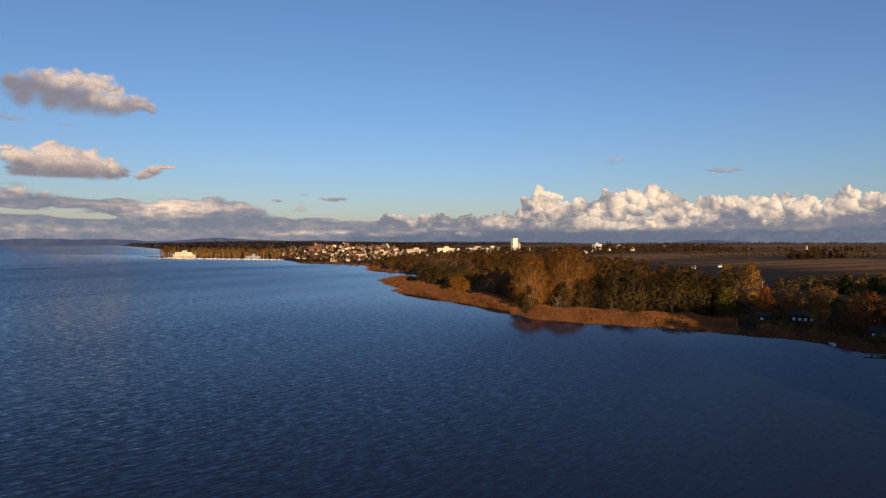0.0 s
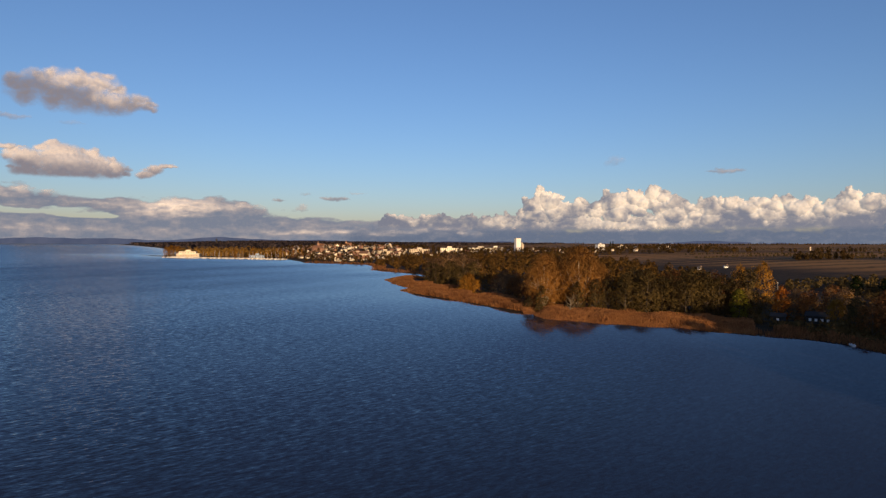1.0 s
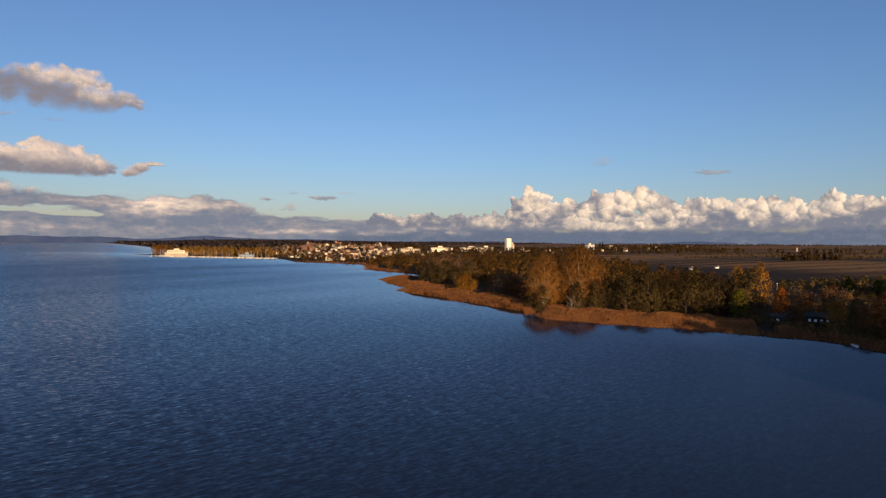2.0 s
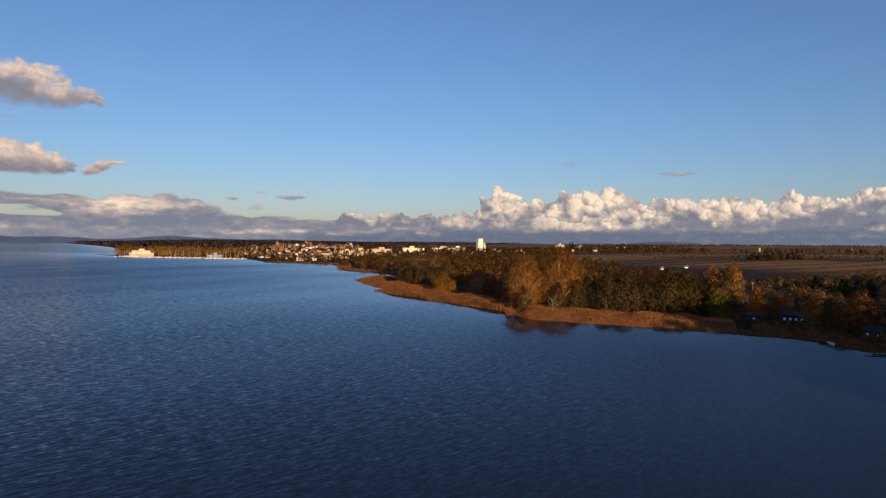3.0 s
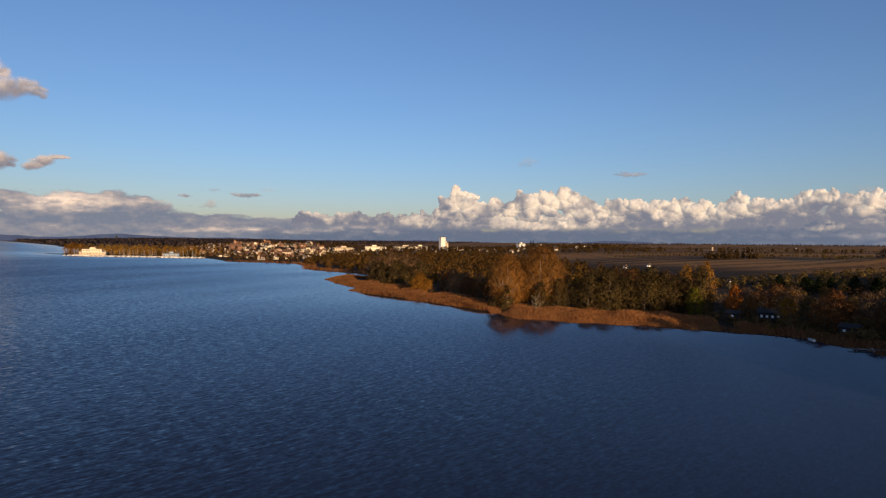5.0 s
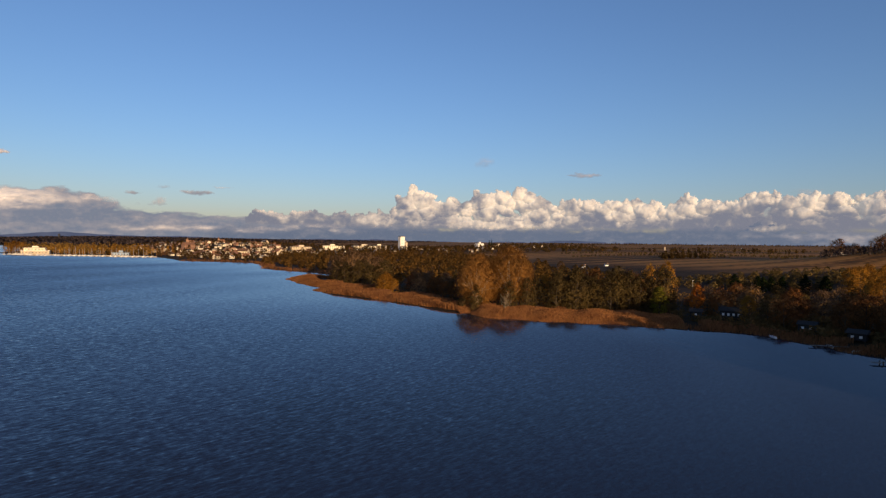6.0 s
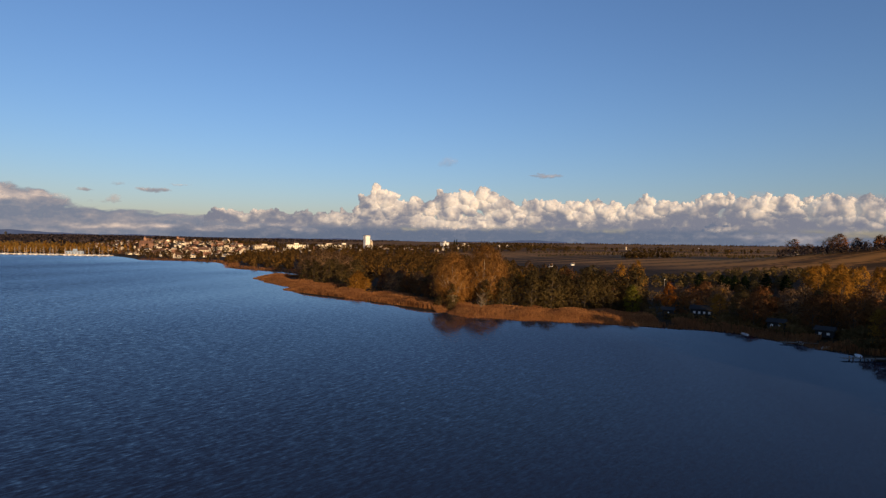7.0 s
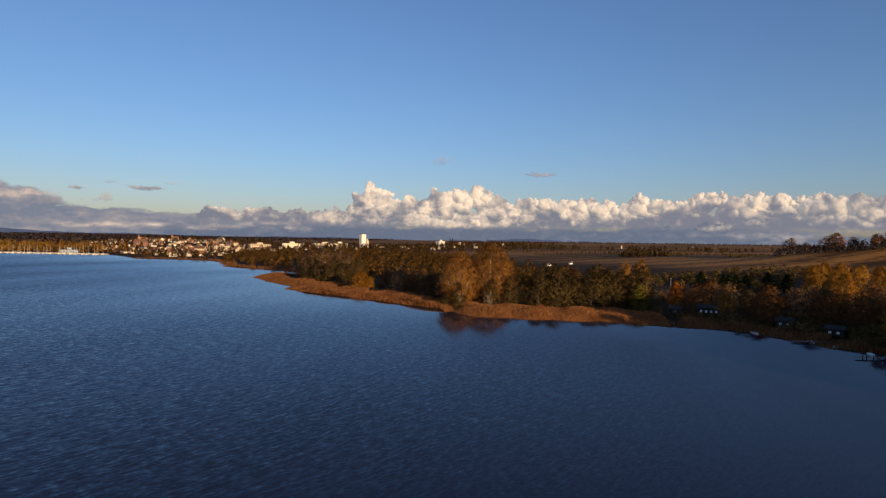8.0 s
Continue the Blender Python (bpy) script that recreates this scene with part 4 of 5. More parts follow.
def hull_mesh(bm, long, wide, deep):
    n, rings = 9, []
    for i in range(n):
        u = i / (n - 1)
        w = wide / 2 * (math.sin(math.pi * (0.12 + 0.88 * (1 - u) ** 0.8 * 0.9 + 0.0)) ** 0.7 if u < 0.98 else 0.03)
        rings.append([bm.verts.new((u * long - long / 2, s * w * k, z)) for s, k, z in ((-1, 1, deep * (1 + 0.2 * u)), (-1, 0.7, deep * 0.3), (0, 0, 0.0), (1, 0.7, deep * 0.3), (1, 1, deep * (1 + 0.2 * u)))])
    for a, b2 in zip(rings, rings[1:]):
        for k in range(4):
            bm.faces.new((a[k], b2[k], b2[k + 1], a[k + 1]))
        bm.faces.new((a[4], b2[4], b2[0], a[0]))
    bm.faces.new(rings[0]), bm.faces.new(rings[-1][::-1])
    bmesh.ops.recalc_face_normals(bm, faces=bm.faces)


def sailing_boat(mast):
    ob = new("sailing_boat" if mast else "rowing_boat")
    bm = bmesh.new()
    hull_mesh(bm, 7.5 if mast else 4.2, 2.4 if mast else 1.4, 0.9 if mast else 0.5)
    part("hull", bm, WHITE, ob)
    if mast:
        part("cabin", boxes((-0.8, -0.7, 0.95, 1.6, 0.7, 1.5)), WHITE, ob)
        part("mast", boxes((0.55, -0.09, 0.9, 0.73, 0.09, mast)), METAL, ob)
        part("boom", boxes((-2.6, -0.07, 1.9, 0.6, 0.07, 2.05)), METAL, ob)
        part("furled_sail", boxes((-2.5, -0.13, 2.05, 0.5, 0.13, 2.3)), WHITE, ob)
    else:
        part("thwart", boxes((-0.3, -0.6, 0.42, 0.0, 0.6, 0.47)), GREY_WOOD, ob)
        part("thwart", boxes((0.8, -0.5, 0.42, 1.1, 0.5, 0.47)), GREY_WOOD, ob)
    return tagged(ob, "white sailing boat with a bare mast at its berth" if mast else "small white rowing boat at the shore", "boat", "marina boats" if mast else "rowing boats")


yacht = sailing_boat(11.0)
rng_b = np.random.default_rng(81)
berths = []
for (ax, ay), (bx, by) in zip(SHORE[40:43], SHORE[41:44]):
    n = int(math.hypot(bx - ax, by - ay) / 5.5)
    berths += [(ax + (bx - ax) * (i + 0.5) / n, ay + (by - ay) * (i + 0.5) / n, math.atan2(by - ay, bx - ax)) for i in range(n)]
for i, (x, y, a) in enumerate(berths):
    off = rng_b.uniform(4, 9)
    k = rng_b.uniform(0.65, 1.0)
    m = Matrix.Translation((x + math.sin(a) * off * -1 + rng_b.uniform(-1, 1), y - abs(math.cos(a)) * off, -0.25)) @ Matrix.Rotation(a + 1.57 + rng_b.uniform(-0.1, 0.1), 4, "Z") @ Matrix.Diagonal((k, k, k, 1))
    if i:
        copy_thing(yacht, m)
    else:
        yacht.matrix_basis = m @ Matrix.Diagonal((1 / k, 1 / k, 1 / k, 1))
for i, (x, y, a) in enumerate(berths):
    off, k = rng_b.uniform(13, 19), rng_b.uniform(0.6, 1.1)
    copy_thing(yacht, Matrix.Translation((x + math.sin(a) * -off + rng_b.uniform(-2, 2), y - abs(math.cos(a)) * off, -0.25)) @ Matrix.Rotation(a + 1.57 + rng_b.uniform(-0.1, 0.1), 4, "Z") @ Matrix.Diagonal((k, k, k, 1)))
for (ax, ay), (bx, by) in zip(SHORE[40:43], SHORE[41:44]):
    long = math.hypot(bx - ax, by - ay)
    wall_top = boxes((0, -1.6, -1.5, long, 1.2, 1.15))
    bmesh.ops.bevel(wall_top, geom=wall_top.edges[:], offset=0.08, segments=1, affect="EDGES")
    me = bpy.data.meshes.new("quay_wall")
    wall_top.to_mesh(me)
    wall_top.free()
    me.materials.append(CREAM)
    q = tagged(new("quay_wall", me), "pale concrete quay wall along the marina", "quay", kind="structure")
    q.matrix_basis = Matrix.Translation((ax, ay, 0)) @ Matrix.Rotation(math.atan2(by - ay, bx - ax), 4, "Z")
dinghy = sailing_boat(0)
dinghy.matrix_basis = Matrix.Translation((100.5, 136, -0.15)) @ Matrix.Rotation(1.0, 4, "Z")
for x, y, a in ((101, 129, 0.4), (97.5, 152, 1.2), (105.5, 178, 0.3), (98.5, 118, 0.9)):
    copy_thing(dinghy, Matrix.Translation((x, y, -0.15)) @ Matrix.Rotation(a, 4, "Z"))
for i in range(7):
    plant("golden", -436 + i * 5 + rng_b.uniform(-1, 1), 946 - i * 3, rng_b.uniform(15, 18), 0.6)
for i in range(26):
    plant("golden", -375 + i * 6.4 + rng_b.uniform(-1.5, 1.5), 932 - i * 1.2 + rng_b.uniform(-6, 6), rng_b.uniform(9, 15), 0.5)


def mast_pole(x, y, tall, label):
    ob = new("pole")
    tv, tf = tubes([[(np.array([0, 0, 0.0]), 0.13), (np.array([0, 0, tall]), 0.08)]], 8)
    child("shaft", mesh_of("shaft", tv, tf, GREY_WOOD), ob)
    part("cap", boxes((-0.14, -0.14, tall - 0.02, 0.14, 0.14, tall + 0.12)), METAL, ob)
    ob.matrix_basis = Matrix.Translation((x, y, float(land(x, y)) - 0.1))
    tagged(ob, label, "pole")


mast_pole(104.5, 199, 12.3, "pale slender pole beside an orange birch")
for x, y in ((308, 1142), (314, 1146)):
    plant("conifer", x, y, 17, 0.55)


def lookout_tower(x, y, tall):
    ob = new("lookout_tower")
    part("shaft", boxes((-2.6, -2.6, -5, 2.6, 2.6, tall)), TAR, ob)
    part("platform", boxes((-4.2, -4.2, tall, 4.2, 4.2, tall + 2.5)), TAR, ob)
    bm = bmesh.new()
    bmesh.ops.create_cone(bm, cap_ends=True, segments=4, radius1=4.4, radius2=0.4, depth=6.0, matrix=Matrix.Translation((0, 0, tall + 5.5)) @ Matrix.Rotation(radians(45), 4, "Z"))
    part("cap", bm, TAR, ob)
    ob.matrix_basis = Matrix.Translation((x, y, float(land(x, y))))
    tagged(ob, "dark lookout tower above the wooded ridge", "tower")


lookout_tower(-1130, 3020, 22)


def silo(x, y, tall, wide, label, top=ROOF):
    ob = new("silo")
    bm = bmesh.new()
    bmesh.ops.create_cone(bm, cap_ends=True, segments=16, radius1=wide / 2, radius2=wide / 2, depth=tall + 2, matrix=Matrix.Translation((0, 0, tall / 2 - 1)))
    part("shell", bm, CREAM, ob)
    bm = bmesh.new()
    bmesh.ops.create_cone(bm, cap_ends=True, segments=16, radius1=wide / 2 + 0.3, radius2=0.2, depth=wide * 0.4, matrix=Matrix.Translation((0, 0, tall + wide * 0.2)))
    part("cap", bm, top, ob)
    ob.matrix_basis = Matrix.Translation((x, y, float(land(x, y))))
    tagged(ob, label, "silo", "field silos")


silo(497, 1197, 7, 4, "white silo among the far fields")
silo(610, 1022, 6, 3, "slim white silo with a red cap in the fields")
block("barn", 22, 9, 4.2, 1, 5, GREY_WOOD, "long grey barn at the foot of the hill", 609, 638, 30)
mast_pole(936, 1153, 17, "dark slender mast above the far fields")
shed = gable_house(3.0, 2.4, 1.6, 0.6, WHITE, GREY_ROOF)
shed.name = "field_shed"
tagged(shed, "small white shed at the edge of the fields", "shed", "field sheds")
shed.matrix_basis = Matrix.Translation((239, 526, float(land(239, 526))))
for x, y in ((214, 520), (560, 1120), (1150, 1500)):
    copy_thing(shed, Matrix.Translation((x, y, float(land(x, y)))) @ Matrix.Rotation(0.4, 4, "Z"))

# ---- clouds ----
EYE = np.array((-18.0, 4.0, 25.0))


def fbm(x, y, seed, octaves=5, gain=0.5):
    """Smooth noise of several octaves, about -0.5 to 0.5."""
    table = np.random.default_rng(seed).random((128, 128))
    total, amp, norm = 0.0, 1.0, 0.0
    for k in range(octaves):
        u, v = x * 2 ** k + 17.3 * k, y * 2 ** k + 9.1 * k
        iu, iv = np.floor(u).astype(int), np.floor(v).astype(int)
        fu, fv = u - iu, v - iv
        fu, fv = fu * fu * (3 - 2 * fu), fv * fv * (3 - 2 * fv)
        t = lambda a, b: table[a % 128, b % 128]
        total = total + amp * ((t(iu, iv) * (1 - fu) + t(iu + 1, iv) * fu) * (1 - fv) + (t(iu, iv + 1) * (1 - fu) + t(iu + 1, iv + 1) * fu) * fv - 0.5)
        norm += amp
        amp *= gain
    return total / norm * 1.6


def cloud_material(name, lit, shade, sunlit):
    """Vapour that glows in painted grey shade and a painted bright side, thinning to nothing."""
    m, nodes, links = material(name)
    out = nodes.new("ShaderNodeOutputMaterial")
    dens, bright = nodes.new("ShaderNodeAttribute"), nodes.new("ShaderNodeAttribute")
    dens.attribute_name, bright.attribute_name = "vapour", "sunlit"
    coord = nodes.new("ShaderNodeTexCoord")
    fine = node(nodes, "ShaderNodeTexNoise", Scale=0.035, Detail=5.0, Roughness=0.6)
    links.new(coord.outputs["Object"], fine.inputs["Vector"])
    M = lambda op, a, b=None, c=False: math_node(nodes, links, op, a, b, c)
    wisp = M("SUBTRACT", fine.outputs[0], 0.5)
    alpha = node(nodes, "ShaderNodeMapRange", From_Min=0.0, From_Max=1.0)
    alpha.interpolation_type = "SMOOTHSTEP"
    solid = M("MULTIPLY", dens.outputs["Fac"], M("ADD", 1.0, M("MULTIPLY", wisp, 0.9)))
    links.new(solid, alpha.inputs["Value"])
    tone = M("ADD", bright.outputs["Fac"], M("MULTIPLY", wisp, 0.35), True)
    cr = ramp(nodes, [(0.0, shade), (0.5, tuple(0.5 * a + 0.5 * b for a, b in zip(shade, lit))), (1.0, lit)])
    links.new(tone, cr.inputs[0])
    # the glow carries the painted tones, the diffuse part takes the sun
    em, df, tr = nodes.new("ShaderNodeEmission"), nodes.new("ShaderNodeBsdfDiffuse"), nodes.new("ShaderNodeBsdfTransparent")
    links.new(cr.outputs[0], em.inputs["Color"])
    white = ramp(nodes, [(0.0, (0, 0, 0)), (0.25, (0.12 * sunlit,) * 3), (1.0, (sunlit,) * 3)])
    links.new(tone, white.inputs[0])
    links.new(white.outputs[0], df.inputs["Color"])
    body, mix = nodes.new("ShaderNodeAddShader"), nodes.new("ShaderNodeMixShader")
    links.new(em.outputs[0], body.inputs[0])
    links.new(df.outputs[0], body.inputs[1])
    links.new(alpha.outputs[0], mix.inputs[0])
    links.new(tr.outputs[0], mix.inputs[1])
    links.new(body.outputs[0], mix.inputs[2])
    links.new(mix.outputs[0], out.inputs[0])
    return m


def cloud(name, az, el, density, bright, bulge, far, mat, label):
    """A far cloud: a relief that swells towards the lake, without the cells that hold no vapour."""
    a, e = np.radians(az), np.radians(el)
    V = EYE + (far * (1 - np.radians(bulge)))[..., None] * np.stack([np.sin(a) * np.cos(e), np.cos(a) * np.cos(e), np.sin(e)], -1)
    idx = np.arange(az.size).reshape(az.shape)
    F = np.stack([idx[:-1, :-1], idx[:-1, 1:], idx[1:, 1:], idx[1:, :-1]], -1)
    most = np.maximum.reduce([density[:-1, :-1], density[:-1, 1:], density[1:, 1:], density[1:, :-1]])
    F = F[most > 0.01].reshape(-1, 4)
    used, F = np.unique(F, return_inverse=True)
    me = mesh_of(name, V.reshape(-1, 3)[used].tolist(), F.reshape(-1, 4).tolist(), mat, True)
    for key, field in (("vapour", density), ("sunlit", bright)):
        me.attributes.new(key, "FLOAT", "POINT").data.foreach_set("value", np.clip(field, 0, 1).ravel()[used].astype(np.float32))
    ob = new(name, me)
    ob.visible_shadow = False
    return tagged(ob, label, "cloud", kind="structure")


def puffs_of(rng, mains, kids=7, depth=2):
    """Billows with smaller billows on their upper sides: azimuth, elevation, radius, flatness."""
    got, last = list(mains), list(mains)
    for k in range(depth):
        nxt = []
        for a, e, r, q in last:
            for _ in range(kids):
                w = rng.uniform(-0.5, math.pi + 0.5)
                rr = r * rng.uniform(0.28, 0.55)
                nxt.append((a + math.cos(w) * r * 0.85, e + math.sin(w) * r * q * 0.8, rr, min(1.0, q * 1.15)))
        got += nxt
        last = nxt
    return got


def puff_cloud(name, window, step, mains, seed, far, mat, label, base, base_soft=0.35, kids=7, depth=2, edge=0.22, warp=1.0, thick=1.0, lift=0.0, dim=None, rugged=0.5):
    """A cumulus built of billows over a flat base that is painted as shaded."""
    az0, az1, el0, el1 = window
    az, el = np.meshgrid(np.arange(az0, az1 + step, step), np.arange(el0, el1 + step, step))
    wa, we = az + 0.7 * warp * fbm(az * 0.8, el * 0.8, seed), el + 0.55 * warp * fbm(az * 0.8, el * 0.8, seed + 1)
    wa, we = wa + 0.10 * fbm(az * 5, el * 5, seed + 2, 3), we + 0.10 * fbm(az * 5, el * 5, seed + 3, 3)
    height, cover, tone = np.zeros(az.shape), np.zeros(az.shape), np.zeros(az.shape)
    for a, e, r, q in puffs_of(np.random.default_rng(seed), mains, kids, depth):
        j0, j1 = int((a - r - 0.4 - az0) / step), int((a + r + 0.4 - az0) / step) + 2
        i0, i1 = int((e - r - 0.4 - el0) / step), int((e + r + 0.4 - el0) / step) + 2
        if j1 < 1 or i1 < 1 or j0 >= az.shape[1] or i0 >= az.shape[0]:
            continue
        S = np.s_[max(0, i0):i1, max(0, j0):j1]
        v = (we[S] - e) / (r * q)
        c = 1 - ((wa[S] - a) / r) ** 2 - v ** 2
        h = r * np.sqrt(np.maximum(c, 0)) + 0.25 * (1 - r)
        win = (c > 0) & (h > height[S])
        height[S] = np.where(win, h, height[S])
        tone[S] = np.where(win, 0.25 * v, tone[S])
        cover[S] = np.maximum(cover[S], c * min(1.0, 0.35 + r))
    density = np.clip(cover / edge, 0, 1) * smooth(el + 0.25 * fbm(az * 0.9, el * 0.9, seed + 5), base, base + base_soft) * thick
    up = (el - base) / (el1 - base)
    # painted light: brighter towards the top and on each billow's upper side
    bright = 0.36 + lift + 0.9 * (up - 0.35) + tone + 0.6 * fbm(az * 0.35, el * 0.7, seed + 6, 3) + rugged * fbm(az * 1.1, el * 1.5, seed + 7)
    # dim paints more shade into chosen parts of the bank
    if dim is not None:
        bright = bright + dim(az, el)
    height = height + 0.14 * fbm(az * 2.2, el * 2.2, seed + 8, 4)
    return cloud(name, az, el, density, bright, height, far, mat, label)


CREAM_VAPOUR = cloud_material("cumulus_vapour", (0.25, 0.235, 0.215), (0.175, 0.18, 0.225), 0.37)
PINK_VAPOUR = cloud_material("pink_vapour", (0.33, 0.27, 0.25), (0.21, 0.19, 0.215), 0.20)
GREY_VAPOUR = cloud_material("stratus_vapour", (0.29, 0.245, 0.235), (0.165, 0.185, 0.24), 0.33)
SLATE_VAPOUR = cloud_material("slate_vapour", (0.24, 0.235, 0.26), (0.115, 0.14, 0.20), 0.2)

# the great bank: the line of its tops, azimuth and elevation
TOPS = [(-4.5, 2.2), (0, 2.6), (4, 2.8), (5, 3.0), (7.9, 3.0), (8.9, 5.5), (10.6, 4.3), (11.8, 3.8), (14.3, 4.6), (17.0, 5.0), (18.2, 4.3), (19.2, 5.3), (20.5, 4.6), (22, 4.0),
        (24.4, 4.3), (27, 4.2), (30.3, 4.4), (31.8, 3.6), (34.0, 4.5), (36.3, 3.8), (38.5, 4.5), (42, 4.7), (46, 4.3), (52, 4.2), (62, 3.9)]
ta, te = np.array(TOPS).T
rng_c = np.random.default_rng(90)
mains = []
for a in np.arange(-5, 62, 0.8):
    top = float(np.interp(a, ta, te)) + rng_c.uniform(-0.35, 0.12)
    r = rng_c.uniform(0.35, 1.1) if a > 5 else rng_c.uniform(0.3, 0.6)
    mains += [(a + rng_c.uniform(-0.3, 0.3), top - r * 1.15, r, 0.85), (a + rng_c.uniform(-0.4, 0.4), top - 1.6 * r - 0.5, r * 1.1, 0.8), (a, 1.5, 1.0, 0.8)]
mains += [(8.9, 4.75, 0.42, 1.3), (8.8, 4.0, 0.6, 1.0), (9.6, 4.0, 0.6, 0.8), (17.1, 4.45, 0.45, 0.95), (19.2, 4.7, 0.42, 1.1), (19.9, 4.4, 0.4, 0.9), (34.0, 3.9, 0.7, 0.7)]
puff_cloud("cumulus_bank", (-6, 62, 0.8, 6.2), 0.065, mains, 91, 4640, CREAM_VAPOUR, "bright cumulus bank with billowing sunlit tops", 1.0, 0.8, kids=5, depth=3, lift=0.16, rugged=1.0,
           dim=lambda az, el: -0.25 * (1 - smooth(az, -4, 10)) - 0.7 * np.exp(-((az - 37.5) / 6.5) ** 2 - ((el - 2.2) / 0.9) ** 2) - 0.3 * smooth(az, 38, 52))

# single clouds over the lake
puff_cloud("cloud", (-38.5, -23.5, 8.8, 15.2), 0.09, [(-33.2, 12.0, 2.3, 0.5), (-31.0, 12.6, 2.0, 0.5), (-29.6, 12.6, 2.0, 0.45), (-32.0, 11.6, 3.0, 0.5), (-30.2, 11.4, 2.8, 0.56), (-28.4, 11.3, 2.4, 0.5), (-27.0, 11.2, 1.6, 0.45)],
           101, 4780, PINK_VAPOUR, "grey cloud with a pink sunlit top", 9.3, kids=4, depth=1, edge=1.1, warp=0.9, base_soft=0.9, lift=-0.22, dim=lambda az, el: 0.35 * (el - 11.9 + 0.22 * (az + 31)) - 0.05)
puff_cloud("cloud", (-38, -26.5, 4.2, 8.6), 0.08, [(-34.2, 6.2, 1.5, 0.75), (-32.6, 6.4, 1.5, 0.8), (-31.0, 6.3, 1.5, 0.8), (-29.4, 6.1, 1.5, 0.75), (-28.2, 5.9, 1.2, 0.7), (-31.5, 5.7, 3.6, 0.4), (-35.4, 7.1, 0.9, 0.3)],
           102, 4790, PINK_VAPOUR, "flat cumulus with a creamy top", 4.75, 0.5, kids=3, edge=0.8, warp=0.5, lift=0.2, dim=lambda az, el: 0.42 * (el - 6.0))
puff_cloud("cloud", (-28, -23, 4.4, 7.4), 0.07, [(-26.0, 5.6, 0.9, 0.5), (-25.3, 6.0, 0.9, 0.6), (-24.3, 6.25, 0.9, 0.2)], 103, 4795, PINK_VAPOUR, "small pinkish cloud puff", 4.9, 0.4, kids=2, edge=0.8, warp=0.4, lift=0.3)
for k, (a, e, r, q, th, text) in enumerate([(-35.3, 9.4, 1.2, 0.25, 0.5, "thin pink cloud wisp"), (-31.3, 9.3, 1.0, 0.2, 0.3, "thin grey cloud wisp"), (-10.1, 4.0, 1.25, 0.2, 0.75, "thin grey cloud wisp"), (-8.0, 4.5, 0.9, 0.13, 0.4, "thin grey cloud wisp"),
                                            (-12.6, 4.3, 0.6, 0.3, 0.4, "thin grey cloud wisp"), (-15.0, 3.75, 0.65, 0.25, 0.7, "small grey cloud wisp"), (15.8, 7.5, 0.8, 0.75, 0.32, "faint pink cloud wisp"), (25.0, 6.3, 1.5, 0.16, 0.6, "thin pink cloud wisp"),
                                            (-12.9, 3.1, 0.55, 0.9, 0.6, "small grey cloud turret")]):
    puff_cloud("cloud_wisp", (a - 2.5, a + 2.5, e - 1.5, e + 1.5), 0.07, [(a, e, r, q), (a + 0.5 * r, e + 0.1 * r * q, r * 0.6, q), (a - 0.5 * r, e - 0.1 * r * q, r * 0.6, q)], 110 + k, 4800 - 2 * k, PINK_VAPOUR, text, e - 1.4, 0.2, kids=2, depth=1, edge=0.9, warp=0.3, thick=th, lift=-0.15)


def stratus(name, window, step, top, seed, far, label, holes=(), lights=(), thick=1.0, soft=0.45, floor_tone=0.08, mat=None):
    """A layered bank under an uneven top line, with gaps and painted sunlit patches."""
    az0, az1, el0, el1 = window
    az, el = np.meshgrid(np.arange(az0, az1 + step, step), np.arange(el0, el1 + step, step * 0.7))
    pa, pe = np.array(top).T
    n1, n2 = fbm(az * 0.35, el * 1.3, seed), fbm(az * 1.1, el * 3.2, seed + 1)
    density = (np.interp(az, pa, pe) - el + 0.9 * n1 + 0.5 * n2) / soft
    for ca, ce, sa, se in holes:
        density = density - 6 * np.exp(-((az - ca) / sa) ** 2 - ((el - ce + 0.25 * n1) / se) ** 2)
    bright = floor_tone + 0.25 * n1 + 0.3 * n2
    for ca, ce, sa, se, much in lights:
        bright = bright + much * np.exp(-(((az - ca) / sa) ** 2 + ((el - ce + 0.4 * n1) / se) ** 2)) * (1 + 0.8 * n2)
    edge = np.clip(np.minimum(az - az0, az1 - az) / 2, 0, 1)
    return cloud(name, az, el, np.clip(density, 0, 1) * edge * thick, bright, 0.3 * np.clip(density, 0, 3) + 0.2 * n2, far, mat or GREY_VAPOUR, label)


stratus("cloud_bank", (-50, 10, -1.0, 6.2), 0.11, [(-50, 4.6), (-36, 4.5), (-31, 3.7), (-27, 3.9), (-22, 4.0), (-18, 3.6), (-15.5, 2.7), (-12, 2.6), (-8, 1.9), (-3, 2.0), (2, 2.3), (6, 1.8), (10, 1.6)], 131, 4740,
        "layered grey and pink stratus over the far shore", holes=[(-36, 2.3, 6.0, 0.42), (-30, 1.9, 2.5, 0.2), (-44, 2.9, 6, 0.4)],
        lights=[(-23.5, 2.9, 4.2, 0.75, 0.75), (-35.5, 4.0, 4.5, 0.45, 0.45), (1.0, 1.7, 3.0, 0.6, 0.6), (-9, 0.9, 8, 0.22, 0.4), (-36, 1.0, 6, 0.4, 0.18), (-16, 3.3, 3, 0.3, 0.25)])
stratus("cloud_bank", (-10, 66, -1.0, 3.0), 0.11, [(-10, 1.0), (0, 1.5), (10, 1.9), (24, 1.9), (32, 2.1), (38, 2.7), (42, 2.2), (46, 1.5), (66, 1.3)], 141, 4600,
        "slate-blue layer under the cumulus", lights=[(44, 0.9, 6, 0.4, 0.35), (14, 1.4, 8, 0.25, 0.2)], soft=0.8, floor_tone=0.0, mat=SLATE_VAPOUR)
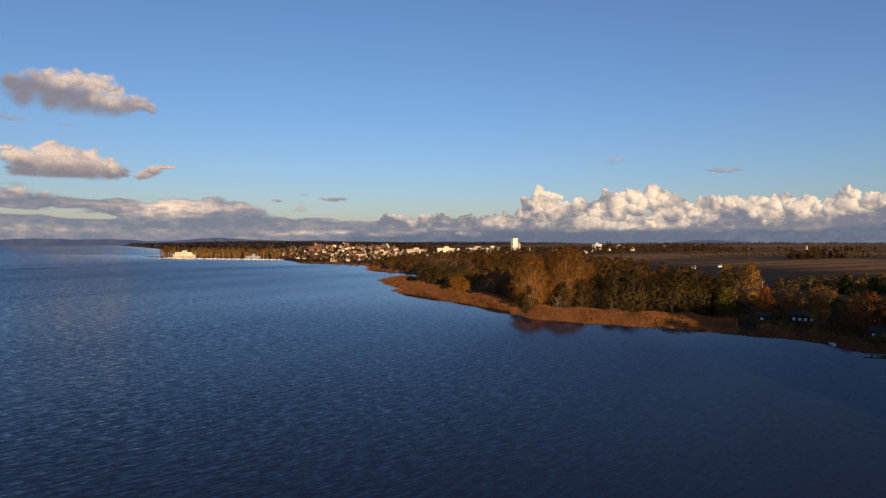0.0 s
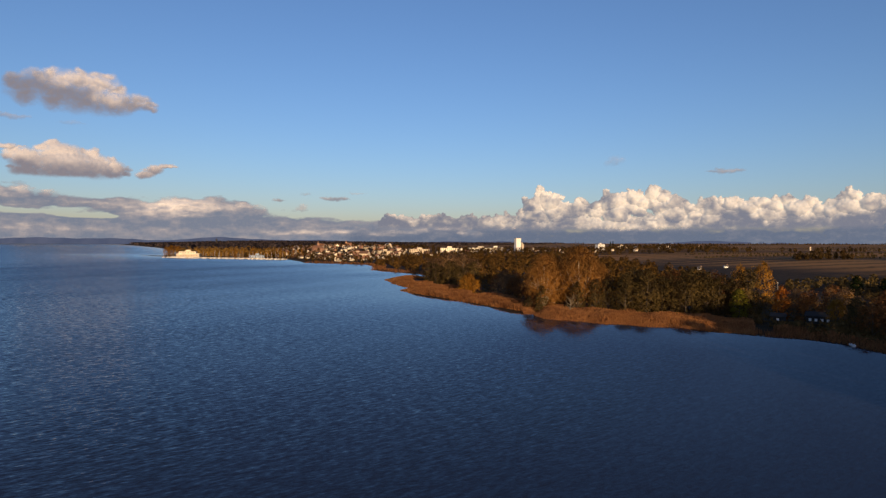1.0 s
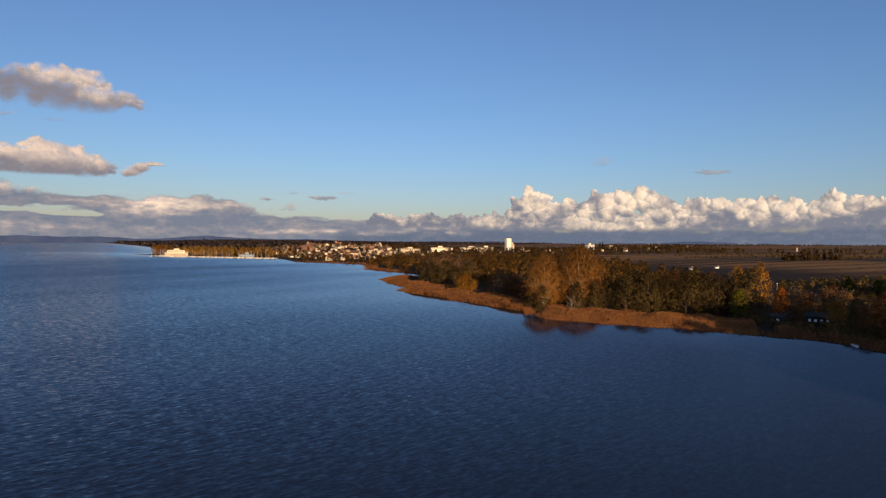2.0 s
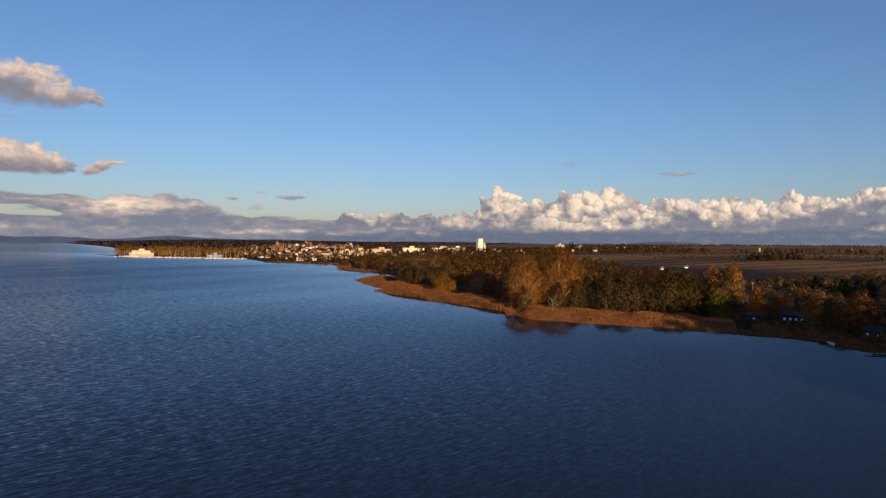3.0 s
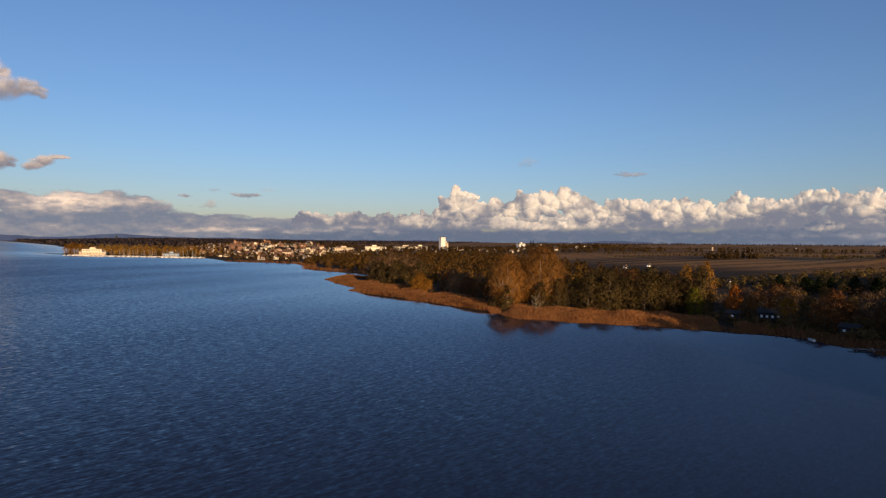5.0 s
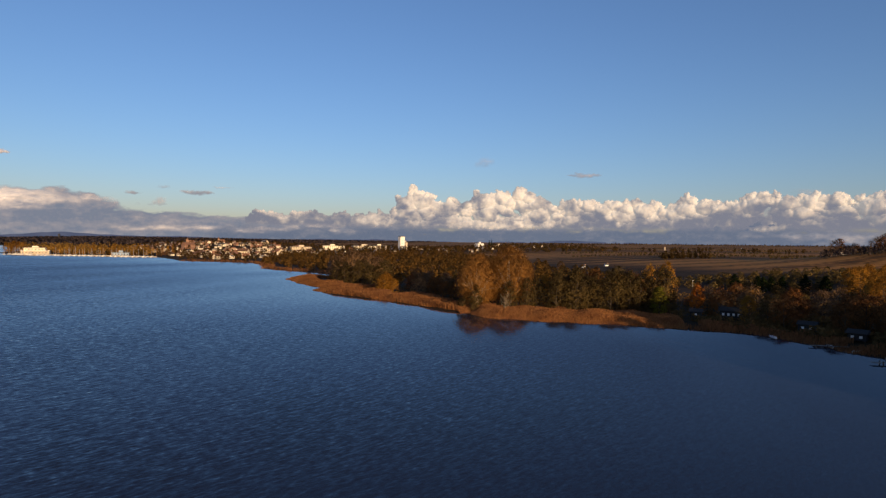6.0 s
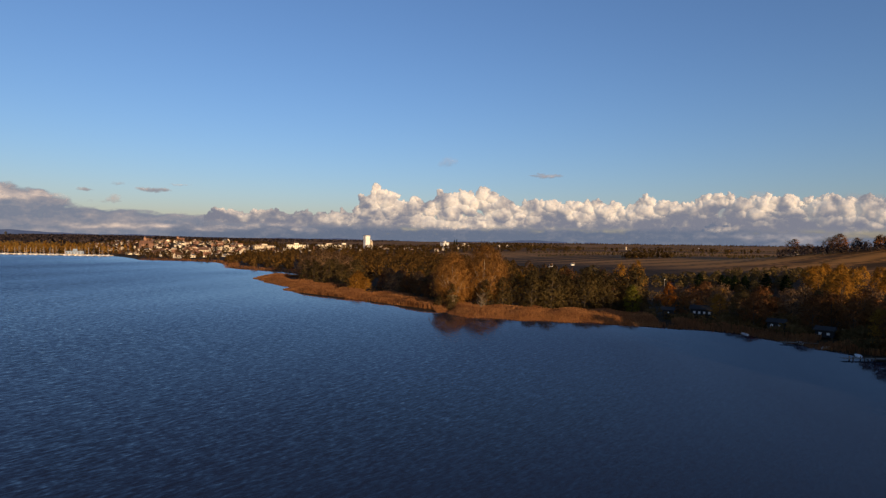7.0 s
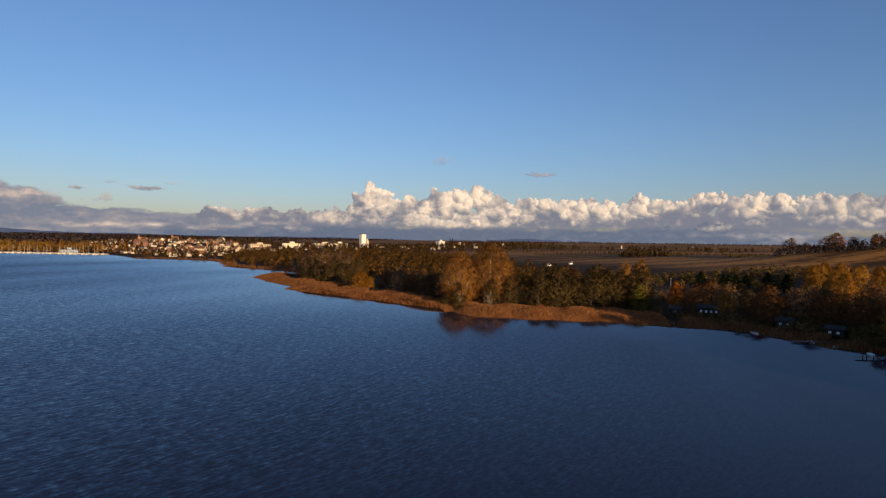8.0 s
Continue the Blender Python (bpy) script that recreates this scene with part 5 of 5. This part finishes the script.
stratus("cloud_veil", (30, 66, 2.5, 6.0), 0.15, [(30, 2.2), (36, 4.1), (41, 4.6), (50, 4.6), (66, 4.4)], 151, 4700, "grey veil of cloud behind the cumulus", thick=0.6, soft=0.9, floor_tone=0.3)
stratus("cloud_veil", (-50, -27, 12.0, 19.0), 0.15, [(-50, 17.0), (-36, 16.6), (-30, 16.2), (-27, 14)], 161, 4810, "faint dark veil high over the lake", holes=[(-38, 13.2, 30, 1.6)], thick=0.22, soft=1.6, floor_tone=-0.1)


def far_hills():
    """Haze-blue land on the horizon beyond the lake and the fields."""
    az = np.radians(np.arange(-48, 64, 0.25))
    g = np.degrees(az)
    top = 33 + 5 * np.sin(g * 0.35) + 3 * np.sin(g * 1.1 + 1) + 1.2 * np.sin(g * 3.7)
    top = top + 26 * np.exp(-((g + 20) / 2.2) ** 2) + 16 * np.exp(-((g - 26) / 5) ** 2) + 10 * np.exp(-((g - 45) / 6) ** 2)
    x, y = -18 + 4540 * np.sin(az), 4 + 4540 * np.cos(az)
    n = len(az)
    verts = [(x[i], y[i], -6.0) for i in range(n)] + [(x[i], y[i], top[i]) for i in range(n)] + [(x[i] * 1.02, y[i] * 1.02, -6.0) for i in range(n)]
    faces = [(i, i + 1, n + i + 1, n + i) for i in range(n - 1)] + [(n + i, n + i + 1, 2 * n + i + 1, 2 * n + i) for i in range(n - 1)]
    # air haze is put into the colour: the hills glow blue by themselves
    m, nodes, links = material("haze_glow_hills")
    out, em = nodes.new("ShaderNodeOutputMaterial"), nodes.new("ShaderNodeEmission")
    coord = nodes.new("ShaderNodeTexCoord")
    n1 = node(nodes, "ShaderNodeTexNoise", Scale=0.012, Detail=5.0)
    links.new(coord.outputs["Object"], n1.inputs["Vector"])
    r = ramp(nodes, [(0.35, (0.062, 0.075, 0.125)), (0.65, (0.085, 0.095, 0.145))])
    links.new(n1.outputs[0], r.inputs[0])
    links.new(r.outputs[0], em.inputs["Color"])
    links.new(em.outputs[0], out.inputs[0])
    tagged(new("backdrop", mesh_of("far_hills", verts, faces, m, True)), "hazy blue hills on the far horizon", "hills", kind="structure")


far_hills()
